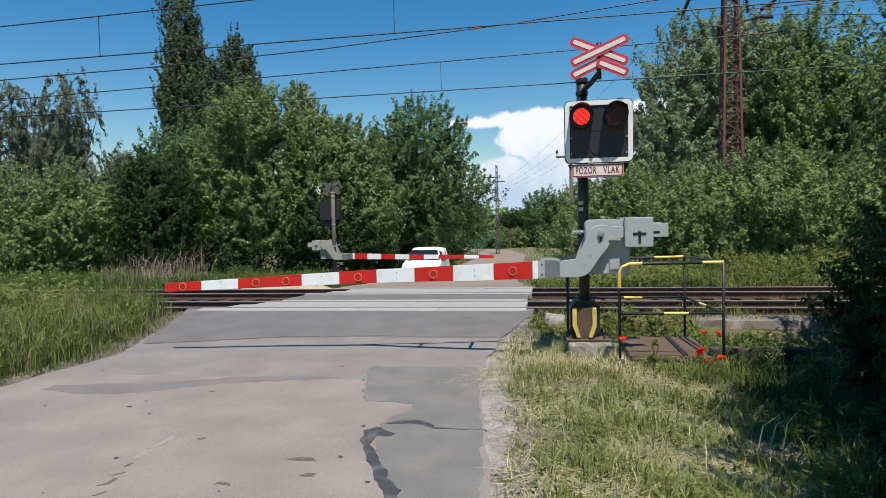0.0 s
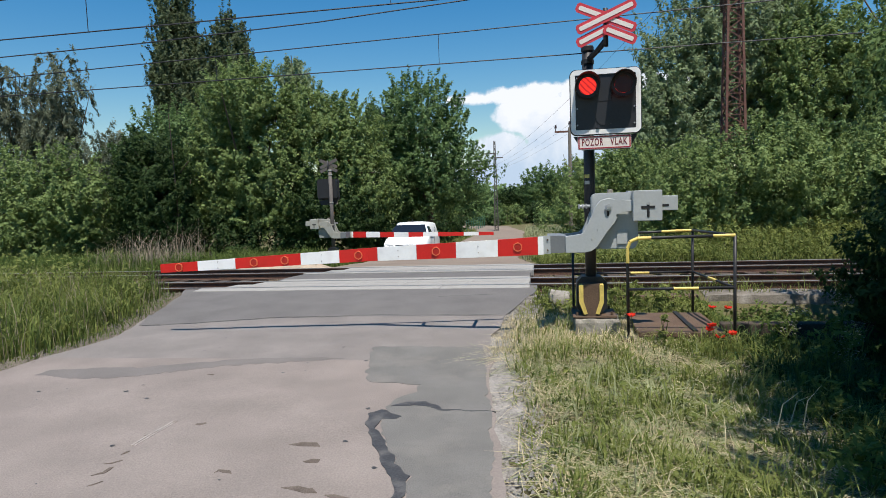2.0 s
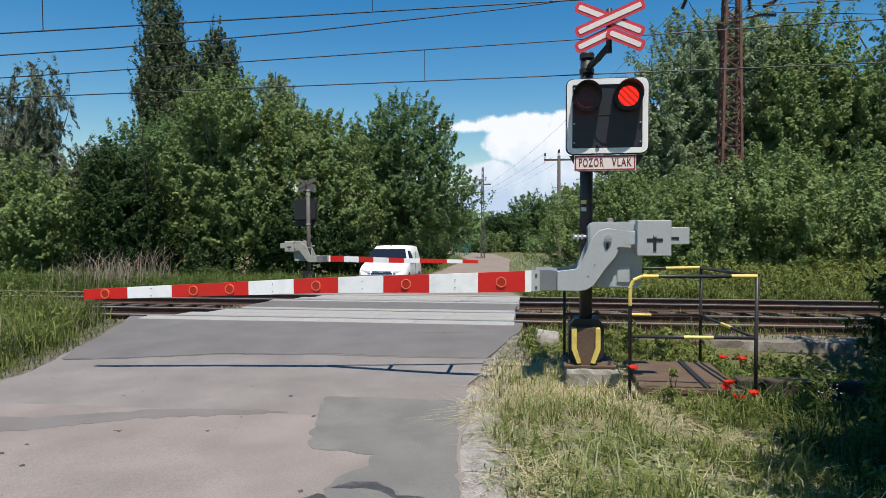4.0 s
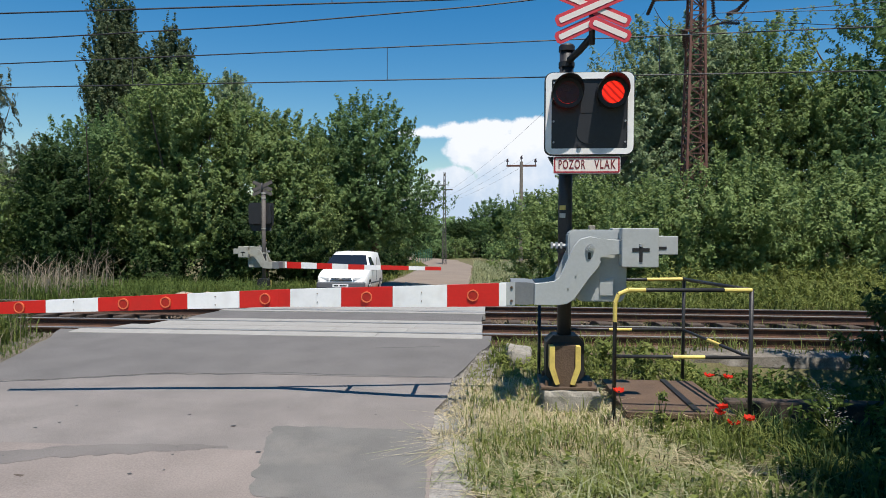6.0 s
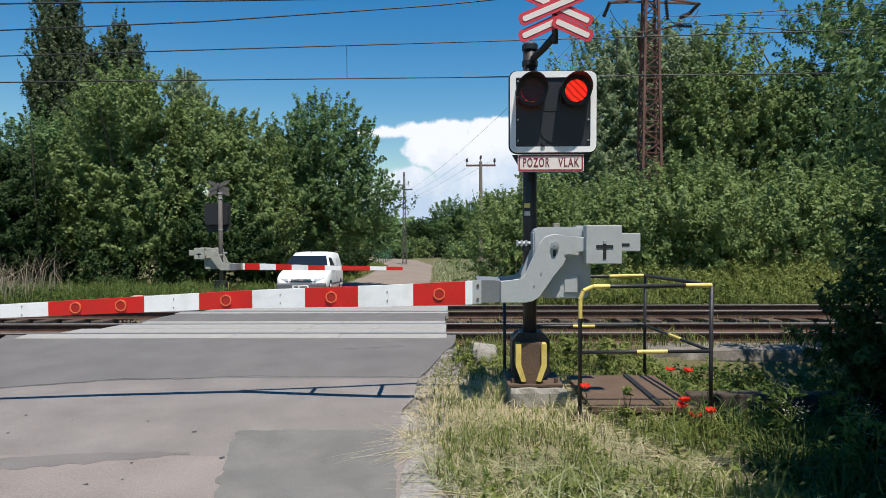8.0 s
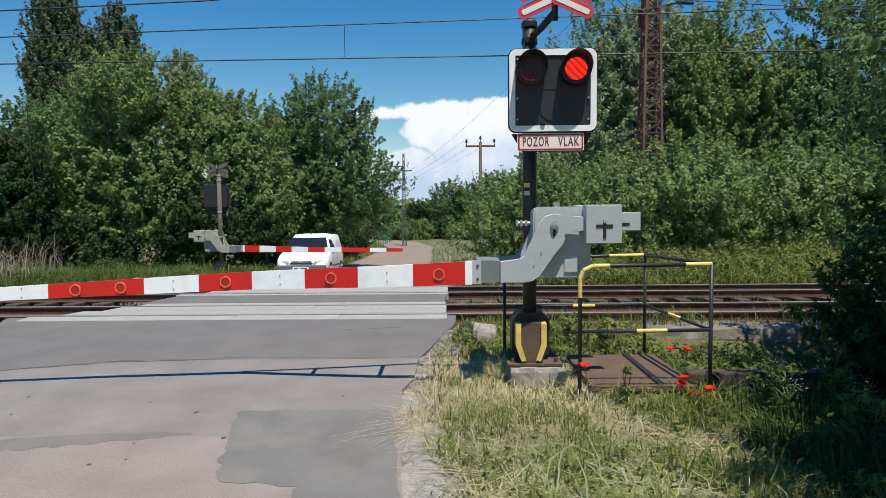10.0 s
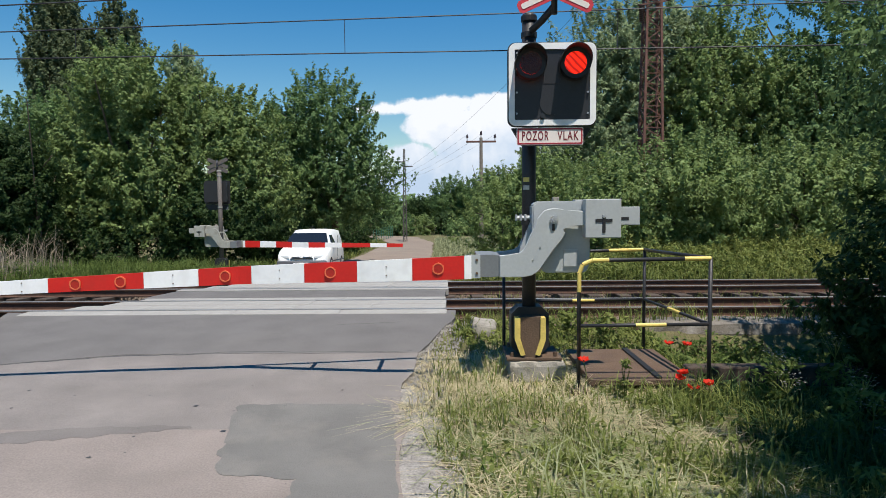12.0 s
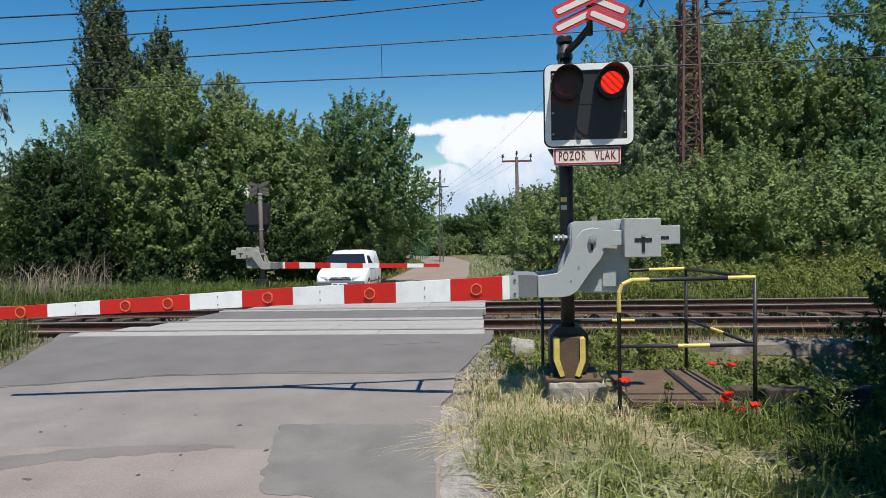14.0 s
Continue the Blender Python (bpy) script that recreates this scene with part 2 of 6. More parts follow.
def thing(name, base, label, category, group="", kind=""):
    """An Empty at the base of a thing, which parents its parts."""
    ob = new(name)
    ob.location = base
    ob.empty_display_size = 0.1
    ORIGIN[ob.name] = Vector(base)
    return tagged(ob, label, category, group, kind)


def part(name, bm, material, parent=None, label="", smooth=False):
    """Links a bmesh, built in world space, as one mesh object under a thing or a part."""
    me = bpy.data.meshes.new(name)
    bmesh.ops.recalc_face_normals(bm, faces=bm.faces)
    bm.to_mesh(me)
    bm.free()
    me.materials.append(M[material])
    if smooth:
        me.polygons.foreach_set("use_smooth", [True] * len(me.polygons))
    return hang(name, me, parent, label)


def hang(name, me, parent=None, label=""):
    ob = new(name, me)
    if parent is not None:
        ob.parent = parent
        if parent.name in ORIGIN:
            ob.matrix_parent_inverse = Matrix.Translation(-ORIGIN[parent.name])
    return tagged(ob, label)


def raw(name, verts, faces, material, parent=None, label=""):
    """A large mesh from arrays."""
    me = bpy.data.meshes.new(name)
    me.from_pydata(verts, [], faces)
    me.materials.append(M[material])
    return hang(name, me, parent, label)


def box(bm, x0, x1, y0, y1, z0, z1, bevel=0.0, m=None):
    r = bmesh.ops.create_cube(bm, size=1.0)
    vs = r["verts"]
    bmesh.ops.scale(bm, vec=(abs(x1 - x0), abs(y1 - y0), abs(z1 - z0)), verts=vs)
    bmesh.ops.translate(bm, vec=((x0 + x1) / 2, (y0 + y1) / 2, (z0 + z1) / 2), verts=vs)
    if bevel:
        es = list({e for v in vs for e in v.link_edges})
        r = bmesh.ops.bevel(bm, geom=es, offset=bevel, segments=2, affect="EDGES", profile=0.5)
        vs = r["verts"]
    if m is not None:
        bmesh.ops.transform(bm, matrix=m, verts=vs)
    return bm


def tube(bm, points, r, r1=None, n=10, caps=True):
    """A round bar along points, tapering from r to r1."""
    pts = [Vector(p) for p in points]
    r1 = r if r1 is None else r1
    rings = []
    for i, p in enumerate(pts):
        d = (pts[min(i + 1, len(pts) - 1)] - pts[max(i - 1, 0)]).normalized()
        a = d.orthogonal().normalized() if not rings else (axis - d * axis.dot(d)).normalized()
        axis = a
        b = d.cross(a)
        rr = r + (r1 - r) * i / max(1, len(pts) - 1)
        rings.append([bm.verts.new(p + (a * math.cos(k * 2 * math.pi / n) + b * math.sin(k * 2 * math.pi / n)) * rr) for k in range(n)])
    for q0, q1 in zip(rings, rings[1:]):
        for k in range(n):
            bm.faces.new((q0[k], q0[(k + 1) % n], q1[(k + 1) % n], q1[k]))
    if caps:
        bm.faces.new(rings[0][::-1])
        bm.faces.new(rings[-1])
    return bm


def slab(bm, outline, y0, y1):
    """A plate whose outline lies in x and z, from y0 to y1."""
    a = [bm.verts.new((x, y0, z)) for x, z in outline]
    b = [bm.verts.new((x, y1, z)) for x, z in outline]
    n = len(a)
    for i in range(n):
        bm.faces.new((a[i], a[(i + 1) % n], b[(i + 1) % n], b[i]))
    bm.faces.new(a)
    bm.faces.new(b[::-1])
    return bm


def rounded(x0, x1, z0, z1, r, n=5):
    """The outline of a rectangle with round corners."""
    out = []
    for cx, cz, a0 in ((x1 - r, z1 - r, 0), (x0 + r, z1 - r, 90), (x0 + r, z0 + r, 180), (x1 - r, z0 + r, 270)):
        for k in range(n + 1):
            a = radians(a0 + 90 * k / n)
            out.append((cx + r * math.cos(a), cz + r * math.sin(a)))
    return out


def ring_slab(bm, outer, inner, y0, y1):
    """A frame between two outlines of the same number of points."""
    loops = [[bm.verts.new((x, y, z)) for x, z in o] for o in (outer, inner) for y in (y0, y1)]
    n = len(outer)
    for a, b in ((0, 1), (3, 2), (2, 0), (1, 3)):
        for i in range(n):
            bm.faces.new((loops[a][i], loops[a][(i + 1) % n], loops[b][(i + 1) % n], loops[b][i]))
    return bm


def BM():
    return bmesh.new()


PROFILE = ((-4000, -0.05), (0, -0.04), (7, -0.02), (10, 0.01), (12.8, 0.13), (14.3, 0.05), (17.1, -0.06), (18.5, -0.11), (24, -0.50), (26, -0.62), (28.5, -0.75), (30.3, -0.96), (33, -1.14), (36, -1.25), (45, -1.40), (5000, -1.6))


def level(y):
    """The height of the road's surface along its way over the tracks."""
    return float(np.interp(y, [p[0] for p in PROFILE], [p[1] for p in PROFILE]))


ROAD_LEFT = ((-30, -5.2), (4, -5.2), (7.3, -5.25), (9, -5.0), (10.1, -5.35), (11.1, -5.6), (12.8, -6.2), (18.3, -5.25), (22, -5.5), (30, -5.9), (40, -5.3), (58, -4.9), (68, -7.5), (82, -18.0), (110, -45.0))
ROAD_RIGHT = ((-30, 0.9), (4, 0.75), (7.3, 0.36), (8.9, 0.23), (10.4, 0.34), (12.6, 0.8), (18.9, 0.55), (25.6, -0.2), (40, -0.6), (58, -1.0), (68, -3.0), (82, -13.0), (110, -39.0))


def edge(table, y):
    return float(np.interp(y, [p[0] for p in table], [p[1] for p in table]))


# ---- ground, road, tracks ----
def spread(*marks):
    """Grid lines: (from, to, step) stretches joined."""
    out = []
    for a, b, s in marks:
        k = max(1, round((b - a) / s))
        out += [a + (b - a) * i / k for i in range(k)]
    return out + [marks[-1][1]]


def sheet(name, xs, ys, height, material, label="", kind="structure"):
    verts = [(x, y, height(x, y)) for y in ys for x in xs]
    w = len(xs)
    faces = [(j * w + i, j * w + i + 1, (j + 1) * w + i + 1, (j + 1) * w + i) for j in range(len(ys) - 1) for i in range(w - 1)]
    ob = raw(name, verts, faces, material)
    return tagged(ob, label, name.split("_")[0], kind=kind)


def bed(y):
    """How deep the ground lies under the track bed."""
    return float(np.interp(y, (12.3, 12.9, 18.6, 19.2), (0.0, 0.30, 0.30, 0.0)))


def ground_z(x, y):
    rise = 0.0
    if x < -5.5 and y < 13:
        rise = min(0.35, (-5.5 - x) * 0.12) * max(0.0, min(1.0, (12.6 - y) / 2))
    if x > 3.3 and y < 12:
        rise = -min(0.35, (x - 3.3) * 0.3)
    if x > 3.1 and 8.7 < y < 11.95:
        rise = -min(0.42, (x - 3.1) * 0.8) * min(1.0, (y - 8.7) / 0.5)
    if x > 3 and y > 19.3:
        rise = 0.95 * min(1.0, (x - 3) / 3) * min(1.0, (y - 19.3) / 2.6) * max(0.0, min(1.0, (45 - y) / 15))
    return level(y) - 0.06 - bed(y) + rise + 0.03 * noise.noise((x * 0.7, y * 0.7, 0)) * (abs(x) < 40)


gx = spread((-4000, -400, 900), (-400, -60, 60), (-60, -14, 4), (-14, 14, 0.5), (14, 60, 4), (60, 400, 60), (400, 4000, 900))
gy = spread((-4000, -400, 900), (-400, -40, 60), (-40, -4, 4), (-4, 12, 0.5), (12, 20, 0.25), (20, 40, 1), (40, 120, 10), (120, 400, 60), (400, 4500, 900))
sheet("ground", gx, gy, ground_z, "soil", "earth with sparse green and dry grass")


def road_strip(name, y0, y1, step, material, lift, label, left=ROAD_LEFT, right=ROAD_RIGHT, ragged=0.10, columns=14):
    """A stretch of carriageway between its two ragged edges, thick enough to stand on the ground."""
    ys = spread((y0, y1, step))
    verts, faces = [], []
    w = columns + 1
    for y in ys:
        a = edge(left, y) + ragged * noise.noise((0, y * 1.7, 3)) + ragged * 0.5 * noise.noise((0, y * 6, 8))
        b = edge(right, y) + ragged * noise.noise((9, y * 1.7, 3)) + ragged * 0.5 * noise.noise((9, y * 6, 8))
        for i in range(w):
            x = a + (b - a) * i / columns
            verts.append((x, y, level(y) + lift + 0.012 * noise.noise((x * 0.8, y * 0.8, 5))))
        verts.append((b, y, level(y) - 0.10))
        verts.append((a, y, level(y) - 0.10))
    w += 2
    for j in range(len(ys) - 1):
        for i in range(w):
            i1 = (i + 1) % w
            faces.append((j * w + i, j * w + i1, (j + 1) * w + i1, (j + 1) * w + i))
    faces += [tuple(range(w)), tuple(range((len(ys) - 1) * w, len(ys) * w))[::-1]]
    return tagged(raw(name, verts, faces, material), label, "road", kind="structure")


road_strip("road_near", -30, 7.95, 0.25, "old_road", 0.0, "pale worn sandy-grey asphalt road surface")
road_strip("road_middle", 7.95, 10.36, 0.2, "mid_road", 0.0, "grey worn asphalt before the crossing")
road_strip("road_ramp", 10.36, 12.74, 0.2, "new_road", 0.004, "darker newer asphalt ramp up to the tracks", ragged=0.06)
road_strip("road_far", 18.45, 110, 1.0, "far_road", 0.0, "dusty pale road leading away from the crossing", ragged=0.25)


def flat_piece(name, outline, material, lift, label, category, jag=0.03, seed=0):
    """A thin layer on the road with a jagged outline."""
    pts = []
    for (x0, y0), (x1, y1) in zip(outline, outline[1:] + outline[:1]):
        k = max(1, round(math.hypot(x1 - x0, y1 - y0) / 0.06))
        for i in range(k):
            x, y = x0 + (x1 - x0) * i / k, y0 + (y1 - y0) * i / k
            pts.append((x + jag * noise.noise((x * 9, y * 9, seed)), y + jag * noise.noise((x * 9, y * 9, seed + 7))))
    bm = BM()
    top = [bm.verts.new((x, y, level(y) + 0.012 * noise.noise((x * 0.8, y * 0.8, 5)) + lift)) for x, y in pts]
    low = [bm.verts.new((v.co.x, v.co.y, v.co.z - lift - 0.02)) for v in top]
    bm.faces.new(top)
    n = len(top)
    for i in range(n):
        bm.faces.new((top[i], low[i], low[(i + 1) % n], top[(i + 1) % n]))
    bmesh.ops.triangulate(bm, faces=[f for f in bm.faces if len(f.verts) > 4])
    return tagged(part(name, bm, material), label, category, kind="structure")


flat_piece("road_patch", [(-1.18, 8.48), (-1.10, 8.55), (0.19, 8.55), (0.33, 7.2), (0.45, 6.4), (0.58, 4.9), (0.80, 2.0), (0.30, 1.8), (0.08, 4.4), (0.03, 5.07), (-0.14, 5.33), (-0.31, 5.71), (-0.44, 6.09), (-0.44, 6.56), (-0.28, 6.82), (-0.29, 7.06), (-0.60, 7.08), (-0.84, 7.10), (-1.02, 7.8)],
           "patch", 0.004, "darker grey asphalt repair patch in the road", "road patch", 0.05, 2)
flat_piece("tar_seam", [(-0.56, 6.24), (-0.46, 6.30), (-0.36, 6.23), (-0.29, 6.18), (-0.30, 6.10), (-0.42, 6.09), (-0.43, 5.95), (-0.31, 5.71), (-0.14, 5.33), (0.03, 5.07), (0.06, 4.7), (0.09, 4.2), (0.02, 4.2), (-0.03, 4.9), (-0.157, 5.18), (-0.366, 5.59), (-0.51, 5.97)],
           "tar", 0.007, "black bitumen seam along the repair patch", "tar seam", 0.045, 4)
flat_piece("tar_seam", [(-0.42, 6.40), (-0.30, 6.52), (-0.15, 6.54), (-0.02, 6.47), (0.05, 6.36), (0.30, 6.355), (0.48, 6.34), (0.30, 6.34), (0.02, 6.33), (-0.06, 6.39), (-0.22, 6.44), (-0.34, 6.40)], "tar", 0.007, "black bitumen seam along the repair patch", "tar seam", 0.035, 5)
for k, (x, y, w) in enumerate(((-0.85, 5.55, 0.10), (-1.25, 5.05, 0.07), (-0.62, 4.85, 0.09), (-0.35, 4.75, 0.08), (-1.9, 5.9, 0.05), (-0.72, 5.25, 0.06), (-2.6, 7.3, 0.06), (-1.15, 4.5, 0.10))):
    flat_piece("pothole", [(x - w, y - 0.01), (x - w * 0.3, y - w * 0.35), (x + w, y - w * 0.2), (x + w * 0.7, y + w * 0.3), (x - w * 0.4, y + w * 0.4)], "hole", 0.003, "shallow brown worn hollow in the asphalt", "road damage", 0.07, 40 + k)


M["scrape"] = mat("pale_scrape", (0.36, 0.32, 0.29), 0.9, scale=14, fine=90, vary=0.3, dirt=(0.22, 0.19, 0.17), dirt_amount=0.9, dirt_scale=9, spec=0.1)
for dx in (0.0, 0.028):
    flat_piece("road_scrape", [(-2.19 + dx, 5.95), (-2.178 + dx, 5.95), (-2.196 + dx, 5.42), (-2.21 + dx, 5.44)], "scrape", 0.003, "thin pale scrape mark in the asphalt", "road damage", 0.008, 60)
for k, (x, y, w) in enumerate(((-2.14, 5.28, 0.035), (-2.10, 5.12, 0.05), (-2.07, 4.98, 0.06), (-2.02, 4.80, 0.04), (-2.20, 5.62, 0.02))):
    flat_piece("pothole", [(x - w, y - w), (x - w * 0.2, y - w * 0.6), (x + w * 0.4, y + w), (x - w * 0.1, y + w * 0.8)], "hole", 0.003, "shallow brown worn hollow in the asphalt", "road damage", 0.05, 70 + k)


def crack(points, width, seed):
    """A dark filled crack across the road."""
    left, right = [], []
    for (x0, y0), (x1, y1) in zip(points, points[1:]):
        k = max(2, round(abs(x1 - x0) / 0.08) + round(abs(y1 - y0) / 0.08))
        for i in range(k):
            x, y = x0 + (x1 - x0) * i / k, y0 + (y1 - y0) * i / k
            d = 0.05 * noise.noise((x * 4, y * 4, seed))
            w = width * (0.35 + abs(noise.noise((x * 7, y * 7, seed + 3))))
            left.append((x + d * 0.3, y + d + w))
            right.append((x + d * 0.3, y + d - w))
    bm = BM()
    rows = [[bm.verts.new((x, y, level(y) + 0.012 * noise.noise((x * 0.8, y * 0.8, 5)) + dz)) for (x, y), dz in ((a, -0.004), (((a[0] + b[0]) / 2, (a[1] + b[1]) / 2), 0.008), (b, -0.004))] for a, b in zip(left, right)]
    for q, r in zip(rows, rows[1:]):
        bm.faces.new((q[0], q[1], r[1], r[0]))
        bm.faces.new((q[1], q[2], r[2], r[1]))
    return tagged(part("road_crack", bm, "tar"), "dark filled crack across the asphalt", "crack", kind="structure")


crack([(-5.1, 9.72), (-3.1, 10.28), (-1.85, 10.40), (0.3, 10.40)], 0.024, 1)
flat_piece("road_ramp_edge", [(-5.15, 9.76), (-4.2, 10.0), (-3.1, 10.31), (-1.85, 10.42), (-1.85, 10.5), (-5.5, 10.5)], "new_road", 0.006, "darker newer asphalt ramp up to the tracks", "road", 0.03, 12)
crack([(-0.9, 11.8), (0.1, 11.95)], 0.018, 3)
# wavy darker resurfacing lip between the two asphalts
flat_piece("road_lip", [(-4.6, 7.22), (-4.1, 7.10), (-3.5, 7.16), (-2.7, 7.60), (-1.9, 7.84), (-1.35, 7.98), (-1.35, 8.06), (-1.9, 8.03), (-2.7, 7.90), (-3.5, 7.55), (-4.1, 7.50), (-4.6, 7.42)], "lip", 0.0025, "dark grey overlapping lip of resurfaced asphalt", "road", 0.06, 9)
# small pits and spots
rnd = random.Random(4)
spots = []
for k in range(110):
    x, y = rnd.uniform(-4.6, -0.2), rnd.uniform(2.5, 9.2)
    spots.append((x, y, 0.004 + 0.022 * rnd.random() ** 3))
bm = BM()
for x, y, r in spots:
    ring = [bm.verts.new((x + r * rnd.uniform(0.6, 1.3) * math.cos(a * 0.785), y + r * rnd.uniform(0.6, 1.3) * math.sin(a * 0.785), level(y) + 0.012 * noise.noise((x * 0.8, y * 0.8, 5)) + 0.004)) for a in range(8)]
    bm.faces.new(ring)
tagged(part("road_spots", bm, "tar"), "small dark tar spots and pits on the road", "road spots", kind="stuff")

# gravel shoulder beside the road
def shoulder(name, table, side, y0, y1, width, seed, material="gravel"):
    rg = random.Random(seed)
    verts, faces = [], []
    for k in range(7000):
        y = rg.uniform(y0, y1)
        x = edge(table, y) + side * (rg.random() ** 1.6 * width - 0.10)
        r = 0.006 + 0.022 * rg.random() ** 2
        z = max(ground_z(x, y), level(y) - 0.03) + r * 0.3
        b = len(verts)
        for dx, dy, dz in ((1, 0, 0), (-0.5, 0.9, 0), (-0.6, -0.8, 0), (0, 0.1, 1)):
            verts.append((x + dx * r * rg.uniform(0.7, 1.2), y + dy * r * rg.uniform(0.7, 1.2), z + dz * r))
        faces += [(b, b + 1, b + 3), (b + 1, b + 2, b + 3), (b + 2, b, b + 3)]
    tagged(raw(name, verts, faces, material), "loose pale gravel along the edge of the asphalt", "gravel", kind="stuff")


sheet("shoulder_right", spread((0.1, 1.0, 0.15)), spread((2.0, 9.0, 0.25)), lambda x, y: level(y) - 0.010 + 0.02 * noise.noise((x * 3, y * 3, 1)) - 0.30 * max(0.0, x - 0.62 + 0.25 * noise.noise((x * 4, y * 2.5, 7))), "gravel", "gravel shoulder beside the asphalt")
shoulder("gravel", ROAD_RIGHT, 1, 2.5, 12, 0.5, 1)
shoulder("gravel", ROAD_LEFT, -1, 5.0, 12.5, 0.55, 2, "grit")

NEAR_TRACK, FAR_TRACK, GAUGE = 13.62, 17.55, 1.435


def track(name, yc):
    root = thing(name, (0, yc, level(yc) - 0.2), "rusty railway track on oily sleepers in brown ballast", "railway track", "tracks")
    for s in (-1, 1):
        y = yc + s * (GAUGE / 2 + 0.036)
        top = level(y) + 0.01
        bm = BM()
        prof = ((-0.070, 0), (0.070, 0), (0.070, 0.012), (0.010, 0.03), (0.010, 0.125), (0.036, 0.137), (0.036, 0.160), (-0.036, 0.160), (-0.036, 0.137), (-0.010, 0.125), (-0.010, 0.03), (-0.070, 0.012))
        ends = [[bm.verts.new((x, y + a, top - 0.160 + b)) for a, b in prof] for x in (-150, 150)]
        n = len(prof)
        for i in range(n):
            bm.faces.new((ends[0][i], ends[0][(i + 1) % n], ends[1][(i + 1) % n], ends[1][i]))
        rail = part("rail", bm, "rust", root)
        bm = BM()
        box(bm, -150, 150, y - 0.0375, y + 0.0375, top - 0.006, top + 0.003)
        part("rail_head", bm, "railhead", rail, "polished running surface")
    k = 0
    first = None
    for i in range(-30, 46):
        x = i * 0.62
        if -6.3 < x < 0.6:
            continue
        if first is None:
            bm = BM()
            box(bm, -0.13, 0.13, -1.25, 1.25, -0.09, 0.09, 0.012)
            first = part("sleeper", bm, "sleeper", root)
            ob = first
        else:
            ob = new("sleeper", first.data)
            ob.parent = root
            ob.matrix_parent_inverse = first.matrix_parent_inverse
        ob.matrix_basis = pose(x, yc, level(yc) - 0.235, math.degrees(math.atan2(level(yc + 0.7) - level(yc - 0.7), 1.4)))
    return root


track("railway_track", NEAR_TRACK)
track("railway_track", FAR_TRACK)


def ballast(x0, x1, count, seed):
    rg = random.Random(seed)
    verts, faces = [], []
    for k in range(count):
        x, y = rg.uniform(x0, x1), rg.uniform(12.45, 19.0)
        r = rg.uniform(0.025, 0.05)
        z = level(y) - bed(y) * 0.78 + rg.uniform(0, 0.05) - 0.05
        b = len(verts)
        for dx, dy, dz in ((1, 0, -0.2), (-0.2, 1, 0), (-1, -0.1, -0.1), (0.1, -1, 0), (0.1, 0.1, 0.9)):
            verts.append((x + dx * r * rg.uniform(0.6, 1.3), y + dy * r * rg.uniform(0.6, 1.3), z + dz * r))
        faces += [(b, b + 1, b + 4), (b + 1, b + 2, b + 4), (b + 2, b + 3, b + 4), (b + 3, b, b + 4)]
    tagged(raw("ballast", verts, faces, "ballast"), "rusty brown crushed stone between the rails", "ballast", kind="stuff")


sheet("ballast_bed", spread((-60, -6.2, 6), (-6.2, 0.6, 1), (0.6, 60, 6)), spread((12.4, 19.1, 0.2)), lambda x, y: level(y) - bed(y) * 0.80 - 0.04, "ballast", "brown ballast bed")
ballast(0.55, 14, 9000, 5)
ballast(-17, -6.0, 7000, 6)

# crossing deck: concrete strips between and beside the rails, asphalt between the tracks
deck = thing("crossing_deck", (-2.6, 15.5, -0.1), "grey concrete crossing panels laid between the rails", "crossing deck", kind="structure")


def deck_strip(y0, y1, material, x_left, x_right, piece, lift=0.012):
    count = max(1, round((x_right - x_left) / piece))
    step = (x_right - x_left) / count
    z = (level(y0) + level(y1)) / 2 + lift
    tilt = math.degrees(math.atan2(level(y1) - level(y0), y1 - y0))
    bm = BM()
    box(bm, -step / 2 + 0.0015, step / 2 - 0.0015, -(y1 - y0) / 2, (y1 - y0) / 2, -0.14, 0.0, 0.008)
    me = None
    for i in range(count):
        if me is None:
            ob = part("panel", bm, material, deck)
            me = ob.data
        else:
            ob = hang("panel", me, deck)
        ob.matrix_basis = pose(x_left + (i + 0.5) * step, (y0 + y1) / 2, z + 0.0015 * ((i * 7) % 3 - 1), tilt)


for yc, shift in ((NEAR_TRACK, 0.0), (FAR_TRACK, 0.35)):
    a, b = yc - GAUGE / 2, yc + GAUGE / 2
    deck_strip(a - 0.42, a - 0.12, "panel", -5.9 + shift * 2, 0.62, 1.6)
    deck_strip(a + 0.07, a + 0.66, "panel", -5.5 + shift * 2, 0.60, 1.2)
    deck_strip(a + 0.70, b - 0.07, "panel", -5.2 + shift * 2, 0.60, 1.2)
    deck_strip(b + 0.12, b + 0.46, "panel", -5.0 + shift * 2, 0.58, 1.6)
road_strip("road_between_tracks", 14.86, 16.36, 0.2, "new_road", -0.01, "dark asphalt between the two tracks", ((0, -5.2),), ((0, 0.56),), 0.03)


